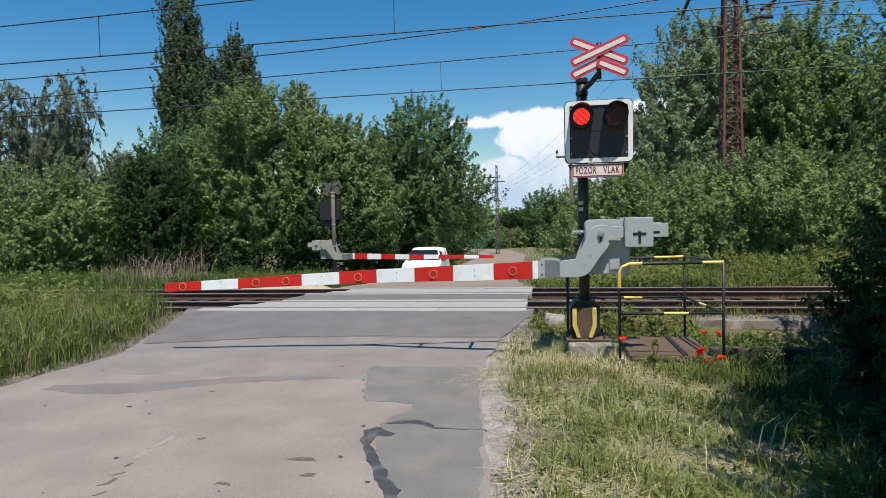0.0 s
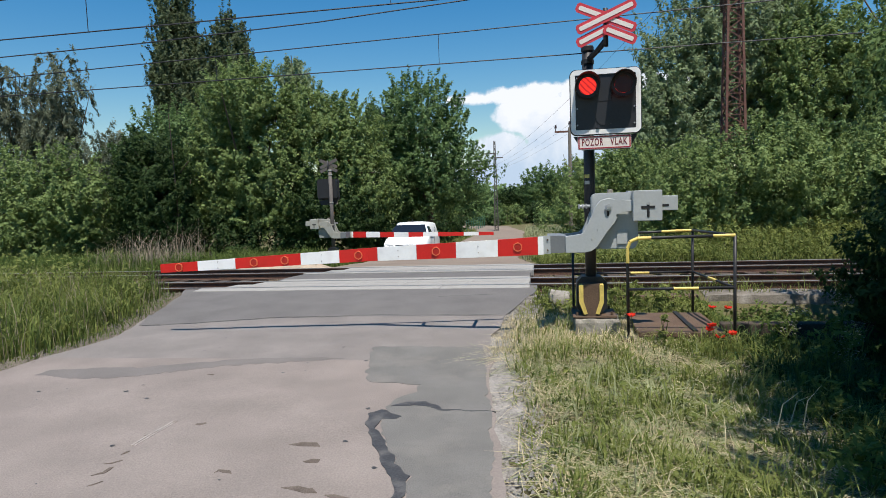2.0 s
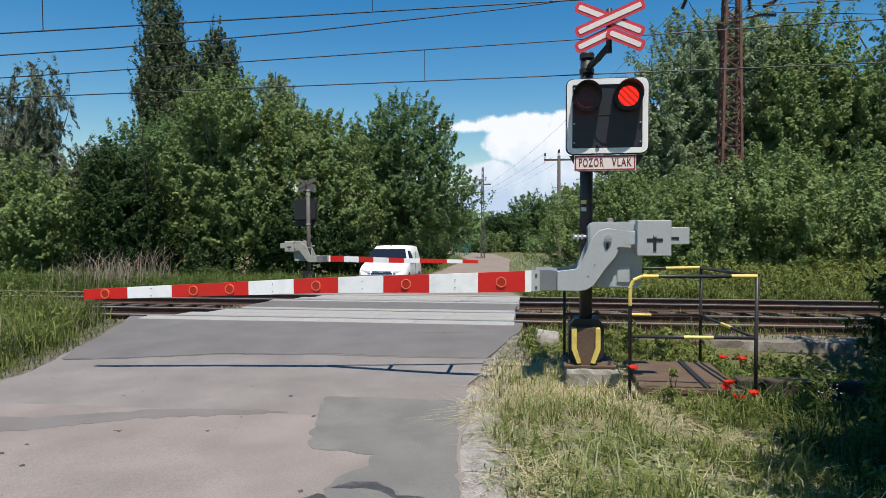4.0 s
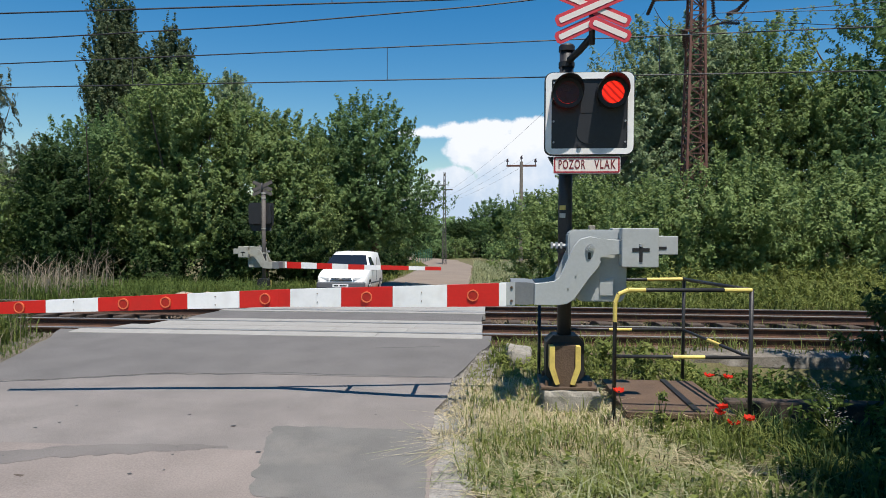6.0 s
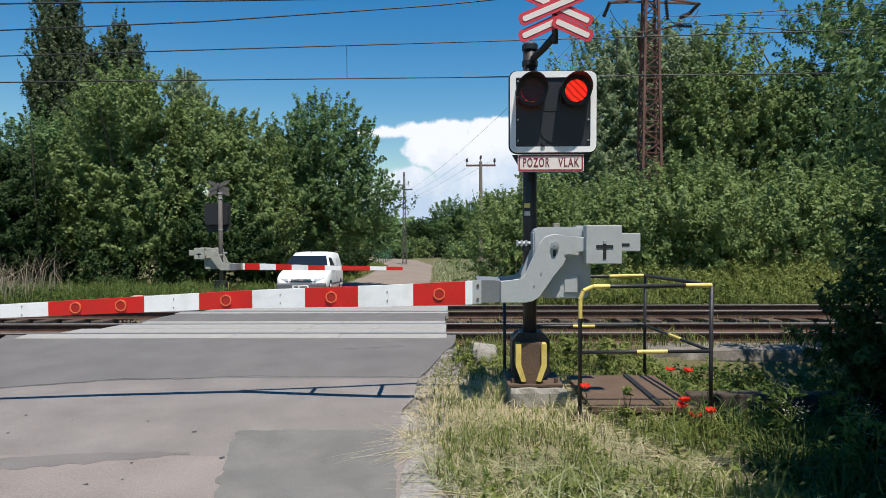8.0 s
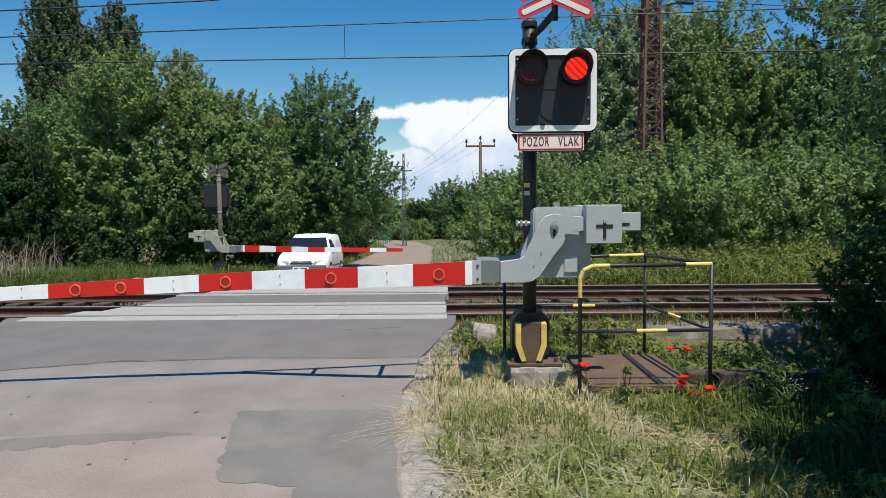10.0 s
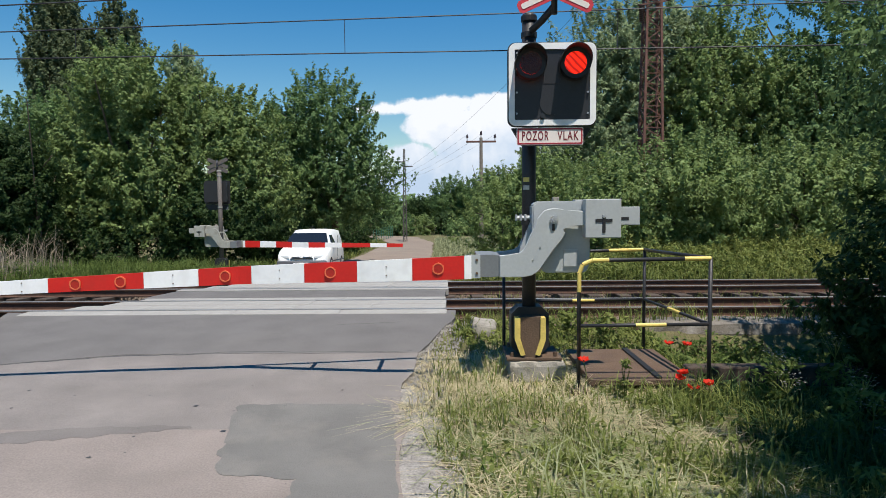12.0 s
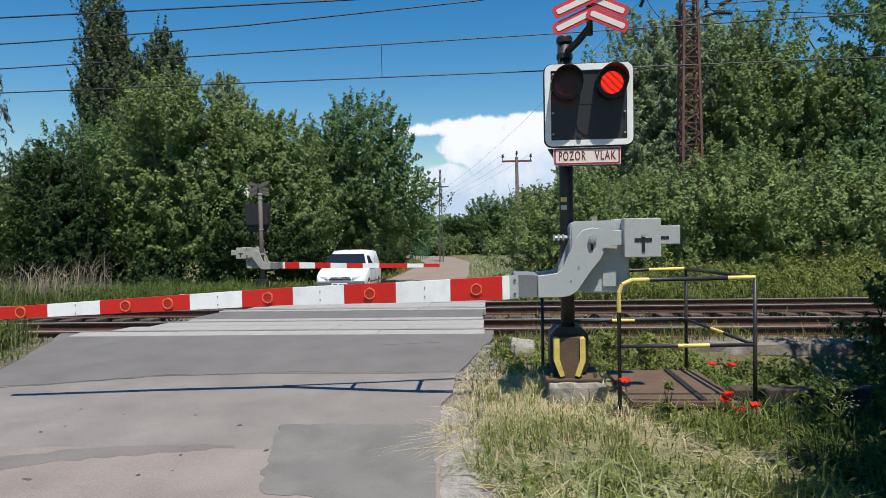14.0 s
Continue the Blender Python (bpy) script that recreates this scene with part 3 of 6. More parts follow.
# ---- barrier with signal mast ----
def barrier(near=True):
    MX, MY = 1.5, 9.6
    z0 = level(MY) - 0.02
    if near:
        root = thing("barrier", (MX, MY, -0.1), "level crossing barrier, red and white boom lowered, on black signal mast", "crossing barrier", "level crossing barriers")
    else:
        root = thing("barrier", (MX, MY, -0.1), "weathered far level crossing barrier with lowered red and white boom", "crossing barrier", "level crossing barriers")
    grey = "grey_paint" if near else "old_grey"
    # foundation
    bm = BM()
    box(bm, 1.27, 1.84, 9.30, 9.95, -0.35, 0.175)
    bmesh.ops.subdivide_edges(bm, edges=list(bm.edges), cuts=9, use_grid_fill=True)
    for v in bm.verts:
        d = sum(abs(abs(c - m) - h) < 0.001 for c, m, h in zip(v.co, (1.555, 9.625, -0.0875), (0.285, 0.325, 0.2625)))
        chip = 0.016 + (0.035 if d > 1 else 0.0)
        n1, n2 = noise.noise(v.co * 7), noise.noise(v.co * 19)
        v.co -= (v.co - Vector((1.555, 9.625, -0.05))).normalized() * chip * max(0.0, 0.45 + n1 + 0.5 * n2)
    part("foundation", bm, "concrete", root, "chipped concrete footing")
    bm = BM()
    box(bm, 1.25, 1.80, 9.34, 9.90, 0.175, 0.205, 0.006)
    part("base_plate", bm, "brown", root)
    for sx in (1.31, 1.74):
        for sy in (9.40, 9.84):
            bm = BM()
            tube(bm, [(sx, sy, 0.20), (sx, sy, 0.25)], 0.018, n=6)
            part("bolt", bm, "brown", root)
    # mast
    bm = BM()
    tube(bm, [(MX, MY, 0.2), (MX, MY, 3.62)], 0.070, n=20)
    mast = part("mast", bm, "mast_paint" if near else "far_mast", root, "black painted tube" if near else "grey tube", True)
    for z in (1.55, 2.38, 3.42, 3.58):
        bm = BM()
        tube(bm, [(MX, MY, z - 0.025), (MX, MY, z + 0.025)], 0.080, n=20)
        part("clamp", bm, "black" if near else "old_grey", mast)
    # striped foot guard
    bm = BM()
    slab(bm, [(MX - 0.19, 0.28), (MX - 0.13, 0.22), (MX + 0.13, 0.22), (MX + 0.19, 0.28), (MX + 0.19, 0.62), (MX + 0.12, 0.69), (MX - 0.12, 0.69), (MX - 0.19, 0.62)], MY - 0.10, MY + 0.14)
    guard = part("foot_guard", bm, "black", root, "black and yellow guard round the mast foot")
    bm = BM()
    slab(bm, [(MX - 0.085, 0.20), (MX + 0.035, 0.20), (MX + 0.095, 0.36), (MX + 0.095, 0.61), (MX - 0.125, 0.61), (MX - 0.125, 0.36)], MY - 0.24, MY - 0.10)
    part("guard_plate", bm, "brown", guard)
    for side in (-1, 1):
        c = MX - 0.015
        bm = BM()
        slab(bm, [(c + side * u, z) for u, z in ((0.100, 0.605), (0.100, 0.40), (0.050, 0.235), (0.095, 0.225), (0.152, 0.38), (0.152, 0.605))], MY - 0.262, MY - 0.13)
        part("guard_stripe", bm, "yellow", guard, "yellow stripe")
    # drive housing
    bm = BM()
    slab(bm, [(1.50, 1.20), (1.50, 1.72), (1.55, 1.76), (2.04, 1.76), (2.06, 1.72), (2.06, 1.14), (2.02, 1.06), (1.62, 1.06), (1.53, 1.14)], 9.30, 9.62)
    bmesh.ops.bevel(bm, geom=list(bm.edges), offset=0.012, segments=2, affect="EDGES")
    housing = part("drive_housing", bm, grey, root, "grey enamelled drive housing")
    bm = BM()
    box(bm, 1.80, 1.94, 9.284, 9.30, 1.12, 1.29, 0.004)
    part("name_plate", bm, grey, housing)
    bm = BM()
    box(bm, 1.70, 1.76, 9.32, 9.40, 1.745, 1.80, 0.008)
    part("lifting_lug", bm, "concrete", housing)
    bm = BM()
    tube(bm, [(1.36, 9.45, 1.60), (1.56, 9.45, 1.60)], 0.020, n=8)
    part("drive_shaft", bm, "steel", housing)
    for k in range(3):
        bm = BM()
        box(bm, 1.345 + k * 0.045, 1.365 + k * 0.045, 9.42, 9.48, 1.57, 1.63, 0.003)
        part("collar", bm, "steel", housing)
    # mast bracket
    bm = BM()
    slab(bm, [(1.36, 1.05), (1.60, 1.05), (1.60, 1.55), (1.50, 1.55), (1.40, 1.30)], 9.46, 9.54)
    part("mast_bracket", bm, grey, root)
    # the two yoke arms with their counterweights
    arms = [(1.17, 1.030), (1.17, 1.240), (1.36, 1.255), (1.41, 1.290), (1.54, 1.600), (1.60, 1.670), (1.69, 1.695), (1.80, 1.672), (2.00, 1.660), (2.00, 1.525), (1.85, 1.525), (1.77, 1.490), (1.80, 1.450), (1.77, 1.390), (1.68, 1.290), (1.55, 1.090), (1.48, 1.045), (1.40, 1.030)]
    for y0, front in ((9.19, True), (9.70, False)):
        bm = BM()
        slab(bm, arms, y0, y0 + 0.05)
        bmesh.ops.bevel(bm, geom=[e for e in bm.edges if abs(e.verts[0].co.y - e.verts[1].co.y) < 1e-5], offset=0.006, segments=1, affect="EDGES")
        arm = part("yoke_arm", bm, grey, root, "grey curved arm carrying the boom")
        bm = BM()
        box(bm, 1.98, 2.32, y0 - 0.05, y0 + 0.10, 1.405, 1.775, 0.008)
        weight = part("counterweight", bm, grey, arm)
        yy = y0 - 0.052 if front else y0 + 0.102
        bm = BM()
        box(bm, 2.075, 2.235, yy - 0.004, yy + 0.003, 1.555, 1.588, 0.002)
        part("slot", bm, "black", arm, "dark cross-shaped slot")
        bm = BM()
        box(bm, 2.140, 2.170, yy - 0.006, yy + 0.003, 1.455, 1.625, 0.002)
        part("slot", bm, "black", arm, "dark cross-shaped slot")
        bm = BM()
        tube(bm, [(2.155, yy - 0.012, 1.612), (2.155, yy + 0.01, 1.612)], 0.016, n=8)
        part("bolt", bm, "steel", arm)
        bm = BM()
        box(bm, 2.31, 2.505, y0 - 0.015, y0 + 0.055, 1.525, 1.70, 0.006)
        part("tail_bar", bm, grey, arm)
        bm = BM()
        box(bm, 2.325, 2.40, y0 - 0.020, y0 - 0.014, 1.575, 1.602, 0.002)
        part("slot", bm, "black", arm)
        bm = BM()
        tube(bm, [(1.69, y0 - 0.022, 1.582), (1.69, y0 + 0.01, 1.582)], 0.040, n=16)
        tube(bm, [(1.69, y0 - 0.038, 1.582), (1.69, y0 + 0.01, 1.582)], 0.022, n=8)
        part("pivot", bm, "steel", arm, "steel pivot bolt")
        bm = BM()
        box(bm, 1.672, 1.700, y0 - 0.006, y0 + 0.01, 1.475, 1.545, 0.008)
        part("oil_stain", bm, "black", arm, "dark slot under the pivot")
        for bx, bz in ((1.49, 1.20), (1.56, 1.32)):
            bm = BM()
            tube(bm, [(bx, y0 - 0.008, bz), (bx, y0 + 0.01, bz)], 0.008, n=8)
            part("rivet", bm, "steel", arm)
    # boom
    YB = 9.36
    bm = BM()
    slab(bm, [(0.95, 1.035), (1.10, 1.030), (1.18, 1.040), (1.18, 1.238), (1.10, 1.248), (0.95, 1.248)], 9.215, 9.72)
    boom_root = part("boom_bracket", bm, "dark_grey", root, "dark grey bolted bracket of the boom")
    bm = BM()
    slab(bm, [(0.845, 1.022), (0.985, 1.024), (0.985, 1.250), (0.845, 1.248)], 9.20, 9.214)
    part("boom_plate", bm, "grey_paint" if near else grey, boom_root, "dull metal plate with four bolts")
    for bx, bz in ((0.88, 1.07), (0.88, 1.20), (0.95, 1.07), (0.95, 1.20)):
        bm = BM()
        tube(bm, [(bx, 9.19, bz), (bx, 9.21, bz)], 0.013, n=6)
        part("bolt", bm, "brown", boom_root)
    marks = (0.90, 0.829, 0.326, -0.219, -0.757, -1.306, -1.833, -2.367, -3.276, -3.806, -4.333)
    if not near:
        marks = tuple(m * 1.04 - 0.02 if m < 0.8 else m for m in marks)
    # seen from above the board runs back to the fork, then forward again to its tip
    yb = lambda x: float(np.interp(x, (-4.35, -2.5, -1.42, -0.65, 0.1, 0.9), (9.15, 9.33, 9.42, 9.33, 9.21, 9.18)))
    tip = 0.871 if near else 0.985
    low = lambda x: tip + (1.016 - tip) * (x + 4.333) / 5.159
    high = lambda x: tip + 0.119 + (1.240 - tip - 0.119) * (x + 4.333) / 5.159
    for i, (xa, xb) in enumerate(zip(marks, marks[1:])):
        colour = "white" if i % 2 == 0 else "red"
        bm = BM()
        cuts = [xb + 0.0015 + (xa - xb - 0.003) * k / 4 for k in range(5)]
        rings = [[bm.verts.new((x, yb(x) + dy, z)) for dy, z in ((0, low(x)), (0, high(x)), (0.035, high(x)), (0.035, low(x)))] for x in cuts]
        for p, q in zip(rings, rings[1:]):
            for k in range(4):
                bm.faces.new((p[k], p[(k + 1) % 4], q[(k + 1) % 4], q[k]))
        bm.faces.new(rings[0])
        bm.faces.new(rings[-1][::-1])
        seg = part("boom_band", bm, colour, root, f"{colour} painted boom board")
        if colour == "red":
            spots = [(xa + xb) / 2] if xa - xb < 0.8 else [xa - 0.22, xb + 0.26]
            for x in spots:
                z = (low(x) + high(x)) / 2
                bm = BM()
                circle = [(math.cos(a * math.pi / 12), math.sin(a * math.pi / 12)) for a in range(24)]
                ring_slab(bm, [(x + 0.056 * c, z + 0.056 * d) for c, d in circle], [(x + 0.045 * c, z + 0.045 * d) for c, d in circle], yb(x) - 0.012, yb(x) + 0.002)
                for a in range(6):
                    c, d = math.cos(a * math.pi / 3 + 0.5), math.sin(a * math.pi / 3 + 0.5)
                    box(bm, x + 0.055 * c - 0.005, x + 0.055 * c + 0.005, yb(x) - 0.010, yb(x) + 0.002, z + 0.055 * d - 0.005, z + 0.055 * d + 0.005)
                ring = part("reflector", bm, "reflector_ring", seg, "orange-rimmed red round reflector")
                bm = BM()
                tube(bm, [(x, yb(x) - 0.008, z), (x, yb(x), z)], 0.045, n=20)
                part("lens", bm, "reflector", seg)
        elif i:
            for dz in (-0.045, 0.04):
                x = (xa + xb) / 2 + 0.02
                z = (low(x) + high(x)) / 2 + dz
                bm = BM()
                tube(bm, [(x, yb(x) - 0.006, z), (x, yb(x) + 0.002, z)], 0.006, n=6)
                part("rivet", bm, "brown", seg)
    # rear stay of the fork, joined to the board by rungs
    if near:
        bm = BM()
        tube(bm, [(1.05, 9.72, 1.14), (0.47, 9.75, 1.11), (-0.65, 9.62, 1.04), (-1.45, 9.49, 1.0)], 0.026, n=8)
        part("rear_stay", bm, grey, root)
        for x, y in ((0.08, 9.72), (-0.65, 9.62), (-1.40, 9.50)):
            bm = BM()
            tube(bm, [(x, yb(x) + 0.03, 1.07), (x, y, 1.09)], 0.022, n=8)
            part("rung", bm, grey, root)
    # signal head
    FY = 9.30
    bm = BM()
    slab(bm, rounded(1.258, 2.112, 2.475, 3.275, 0.075), FY - 0.005, FY + 0.030)
    head = part("signal_board", bm, "black", root, "black signal board with white rounded border")
    bm = BM()
    ring_slab(bm, rounded(1.268, 2.102, 2.485, 3.265, 0.07), rounded(1.325, 2.045, 2.540, 3.205, 0.012), FY - 0.030, FY)
    part("white_border", bm, "white", head, "white rounded border")
    bm = BM()
    slab(bm, rounded(1.326, 2.044, 2.541, 3.204, 0.01), FY - 0.012, FY - 0.004)
    part("signal_face", bm, "face", head)
    bm = BM()
    slab(bm, [(1.30, 2.47), (2.07, 2.47), (1.97, 2.30), (1.40, 2.30)], FY + 0.032, FY + 0.10)
    part("skirt", bm, "black", head)
    bm = BM()
    slab(bm, rounded(1.30, 2.07, 2.55, 3.22, 0.06), FY + 0.031, FY + 0.20)
    part("housing", bm, "black", head)
    for bx in (1.345, 2.025):
        for bz in (3.02, 2.80, 3.17, 2.60):
            bm = BM()
            tube(bm, [(bx, FY - 0.036, bz), (bx, FY - 0.01, bz)], 0.010, n=6)
            part("screw", bm, "steel", head)
    # hoods: open tubes cut away below
    for cx in (1.468, 1.888):
        bm = BM()
        cz, r, depth = 3.055, 0.150, 0.27
        n = 28
        prev = None
        for k in range(n + 1):
            a = radians(-40 + 260 * k / n)
            reach = depth * (0.45 + 0.55 * max(0.0, math.sin(a)) ** 0.6) if math.sin(a) > 0 else depth * 0.45 * max(0.05, 1 + math.sin(a) * 1.3)
            ring = [bm.verts.new((cx + rr * math.cos(a), FY - 0.012 - d, cz + rr * math.sin(a))) for rr, d in ((r, 0), (r, reach), (r - 0.006, reach), (r - 0.006, 0))]
            if prev:
                for i in range(4):
                    bm.faces.new((prev[i], prev[(i + 1) % 4], ring[(i + 1) % 4], ring[i]))
            prev = ring
        part("hood", bm, "black", head, "black tubular lamp hood")
        bm = BM()
        tube(bm, [(cx, FY - 0.018, cz), (cx, FY - 0.010, cz)], 0.142, n=28)
        part("lamp_backing", bm, "black", head)
        # added black ring that keeps the disc's rear glow off the hood
        bm = BM()
        circle = [(cx + math.cos(a * math.pi / 16), cz + math.sin(a * math.pi / 16)) for a in range(32)]
        ring_slab(bm, [(cx + (x - cx) * 0.143, cz + (z - cz) * 0.143) for x, z in circle], [(cx + (x - cx) * 0.106, cz + (z - cz) * 0.106) for x, z in circle], FY - 0.128, FY - 0.122)
        part("bezel", bm, "black", head)
    bm = BM()
    tube(bm, [(1.68, FY - 0.022, 2.70), (1.68, FY - 0.011, 2.70)], 0.115, n=28)
    part("blank_lamp_cover", bm, "face", head)
    bm = BM()
    box(bm, 1.60, 1.76, FY - 0.016, FY - 0.010, 2.88, 3.17, 0.003)
    part("blank_plate", bm, "face", head)
    bm = BM()
    tube(bm, [(1.59, FY - 0.05, 2.575), (1.59, FY - 0.01, 2.575)], 0.022, n=10)
    part("lock_knob", bm, "face", head)
    # plate under the head
    bm = BM()
    slab(bm, rounded(1.345, 1.985, 2.300, 2.468, 0.012, 3), FY - 0.012, FY - 0.004)
    plate = part("warning_plate", bm, "sign_white", head, "cream plate with maroon frame and lettering")
    bm = BM()
    ring_slab(bm, rounded(1.352, 1.978, 2.307, 2.461, 0.012, 3), rounded(1.367, 1.963, 2.322, 2.446, 0.008, 3), FY - 0.0145, FY - 0.012)
    part("plate_frame", bm, "maroon", plate, "maroon frame line")
    if near:
        for word, middle, width in (("POZOR", 1.522, 0.256), ("VLAK", 1.838, 0.204)):
            cu = bpy.data.curves.new("lettering", "FONT")
            cu.body, cu.size, cu.extrude, cu.align_x, cu.align_y = word, 0.118, 0.001, "CENTER", "CENTER"
            cu.space_character, cu.offset = 1.2, 0.002
            tmp = bpy.data.objects.new("lettering", cu)
            scene.collection.objects.link(tmp)
            me = bpy.data.meshes.new_from_object(tmp.evaluated_get(bpy.context.evaluated_depsgraph_get()))
            bpy.data.objects.remove(tmp)
            xs = [v.co.x for v in me.vertices]
            me.transform(pose(middle, FY - 0.0135, 2.384, 90) @ Matrix.Diagonal((width / (max(xs) - min(xs)), 1.04, 1, 1)))
            me.materials.clear()
            me.materials.append(M["lettering"])
            hang("lettering", me, plate, "maroon capitals")
    # cross above the head
    bm = BM()
    tube(bm, [(MX + 0.02, MY - 0.08, 3.45), (MX + 0.10, MY - 0.24, 3.50), (MX + 0.20, MY - 0.36, 3.60)], 0.034, n=12)
    tube(bm, [(1.695, 9.24, 3.52), (1.695, 9.24, 3.97)], 0.030, n=12)
    part("cross_bracket", bm, "mast_paint", root, "", True)
    CY, cx = 9.19, 1.695
    half, wide = 0.345, 0.060

    def blade(a, b, y, name="cross_blade"):
        ax, bx = Vector((a[0], 0, a[1])), Vector((b[0], 0, b[1]))
        d = (bx - ax).normalized()
        q = Vector((-d.z, 0, d.x))
        out = []
        for sign, w, inset, mat_name, y0, y1 in ((1, wide, 0.0, "sign_red" if near else "far_mast", y, y + 0.006), (1, 0.026, 0.035, "sign_white", y - 0.004, y)):
            bm = BM()
            p, r = ax + d * inset, bx - d * inset
            c = w * 0.45
            pts = [p + d * c + q * w, r - d * c + q * w, r + q * (w - c), r - q * (w - c), r - d * c - q * w, p + d * c - q * w, p - q * (w - c), p + q * (w - c)]
            slab(bm, [(v.x, v.z) for v in pts], y0, y1)
            if not out:
                out.append(part(name, bm, mat_name, root, "red-edged cream blade of the warning cross"))
            else:
                part("blade_field", bm, mat_name, out[0])

    blade((cx - half, 4.005), (cx + half, 3.700), CY)
    blade((cx - half, 3.715), (cx + half, 4.000), CY - 0.012)
    blade((cx - half, 3.560), (cx + 0.028, 3.725), CY)
    blade((cx - 0.028, 3.725), (cx + half, 3.555), CY - 0.011)
    # small labels on the mast
    for z, c in ((1.98, "yellow"), (1.90, "steel")):
        bm = BM()
        box(bm, MX - 0.065, MX - 0.005, MY - 0.079, MY - 0.071, z - 0.022, z + 0.022, 0.002)
        part("mast_label", bm, c, root)
    # lamp discs, which turn their lit or their dark face outwards
    discs = []
    for cx in (1.468, 1.888):
        disc = []
        bm = BM()
        tube(bm, [(0, -0.004, 0), (0, 0.004, 0)], 0.104, n=28)
        for f in bm.faces:
            f.material_index = 1 if f.calc_center_median().y > 0.003 else 0
        me = bpy.data.meshes.new("lamp_disc")
        bmesh.ops.recalc_face_normals(bm, faces=bm.faces)
        bm.to_mesh(me)
        bm.free()
        me.materials.append(M["lit"])
        me.materials.append(M["unlit"])
        ob = hang("lamp_disc", me, root, "round red warning lamp, flashing in turn")
        ob.matrix_basis = pose(cx, FY - 0.125, 3.055, 0, 0, 0)
        discs.append(ob)
    return root, discs


near_barrier, lamp_discs = barrier(True)
far_barrier, far_discs = barrier(False)
# the far one faces the other road users: turned about, its boom reaching over the road from the other side
FAR_AT = (-7.0, 24.0)
far_barrier.location = (FAR_AT[0], FAR_AT[1], level(24.0) - 0.22)
far_barrier.rotation_euler = (0, 0, math.pi)
for d in far_discs:
    d.rotation_euler = (0, 0, math.pi)


# ---- railing beside the mast ----
def railing():
    root = thing("railing", (2.3, 9.6, 0.0), "black and yellow striped tubular steel railing beside the barrier", "railing")

    def striped(pts, stripes, r=0.0185):
        bm = BM()
        tube(bm, pts, r, n=10)
        bar_ob = part("rail", bm, "mast_paint", root, "", True)
        for a, b in stripes:
            bm = BM()
            tube(bm, [a, b], r + 0.002, n=10)
            part("stripe", bm, "yellow", bar_ob, "yellow band")

    F, B = 8.92, 10.55
    xl, xr, top, mid = 1.88, 3.08, 1.212, 0.605
    striped([(xl, F, -0.2), (xl, F, top - 0.12), (xl + 0.03, F, top - 0.04), (xl + 0.12, F, top), (xr, F, top + 0.01)],
            [((xl, F, 0.92), (xl, F, top - 0.12)), ((xl, F, top - 0.12), (xl + 0.03, F, top - 0.04)), ((xl + 0.03, F, top - 0.04), (xl + 0.12, F, top)), ((xl + 0.12, F, top), (xl + 0.27, F, top + 0.001)), ((xr - 0.24, F, top + 0.008), (xr, F, top + 0.01))])
    striped([(xr, F, top + 0.01), (xr, F, -0.2)], [])
    striped([(xl, F, mid), (xr, F, mid + 0.01)], [((xl + 0.52, F, mid + 0.004), (xl + 0.80, F, mid + 0.006))], 0.0165)
    striped([(xr, F, top + 0.01), (2.97, B, top - 0.02)], [])
    striped([(xr, F, mid + 0.01), (2.97, B, mid)], [((3.038, 9.55, mid + 0.006), (3.018, 9.85, mid + 0.004))], 0.0165)
    striped([(1.9, B, top - 0.04), (2.97, B, top - 0.02)], [((2.55, B, top - 0.028), (2.95, B, top - 0.02))])
    striped([(2.97, B, top), (2.97, B, -0.15)], [])
    striped([(1.30, 10.30, 0.63), (2.97, B, mid)], [((2.10, 10.416, 0.616), (2.36, 10.454, 0.611))], 0.0165)
    striped([(1.30, 10.30, 0.95), (1.30, 10.30, -0.15)], [])
    for x, y in ((xl, F), (xr, F)):
        bm = BM()
        box(bm, x - 0.08, x + 0.08, y - 0.08, y + 0.08, -0.10, 0.03, 0.01)
        part("foot", bm, "brown", root)


railing()


def drain_cover():
    root = thing("drain_cover", (2.6, 9.6, 0.05), "rusty steel cover plate over a concrete drain", "drain cover")
    bm = BM()
    box(bm, 2.02, 3.02, 9.05, 10.35, 0.00, 0.06, 0.008)
    part("plate", bm, "brown", root, "brown steel plate")
    bm = BM()
    box(bm, 2.60, 2.66, -0.62, 0.62, 0, 0.02, 0.004, Matrix.Translation((0.05, 9.7, 0.062)))
    part("strap", bm, "black", root)
    bm = BM()
    box(bm, 3.05, 5.4, 9.35, 9.52, -0.10, 0.10, 0.02)
    part("beam", bm, "sleeper", root, "old timber beam")
    bm = BM()
    box(bm, 1.0, 3.3, 11.6, 11.85, -0.3, 0.10, 0.02)
    part("kerb", bm, "brown", root, "low rust-stained edge wall")


drain_cover()


def stone_block(x0, x1, y0, y1, z1, tilt):
    bm = BM()
    box(bm, x0, x1, y0, y1, -0.2, z1, 0.03)
    bmesh.ops.subdivide_edges(bm, edges=list(bm.edges), cuts=4, use_grid_fill=True)
    for v in bm.verts:
        v.co += Vector([0.045 * noise.noise(v.co * 4 + Vector((k * 9, 0, 0))) for k in range(3)])
    bmesh.ops.rotate(bm, verts=bm.verts, cent=((x0 + x1) / 2, (y0 + y1) / 2, 0), matrix=Matrix.Rotation(radians(tilt), 3, "Y"))
    tagged(part("concrete_block", bm, "concrete"), "grey weathered concrete block lying in the weeds", "concrete block")


stone_block(0.95, 1.25, 11.2, 11.7, 0.20, 8)


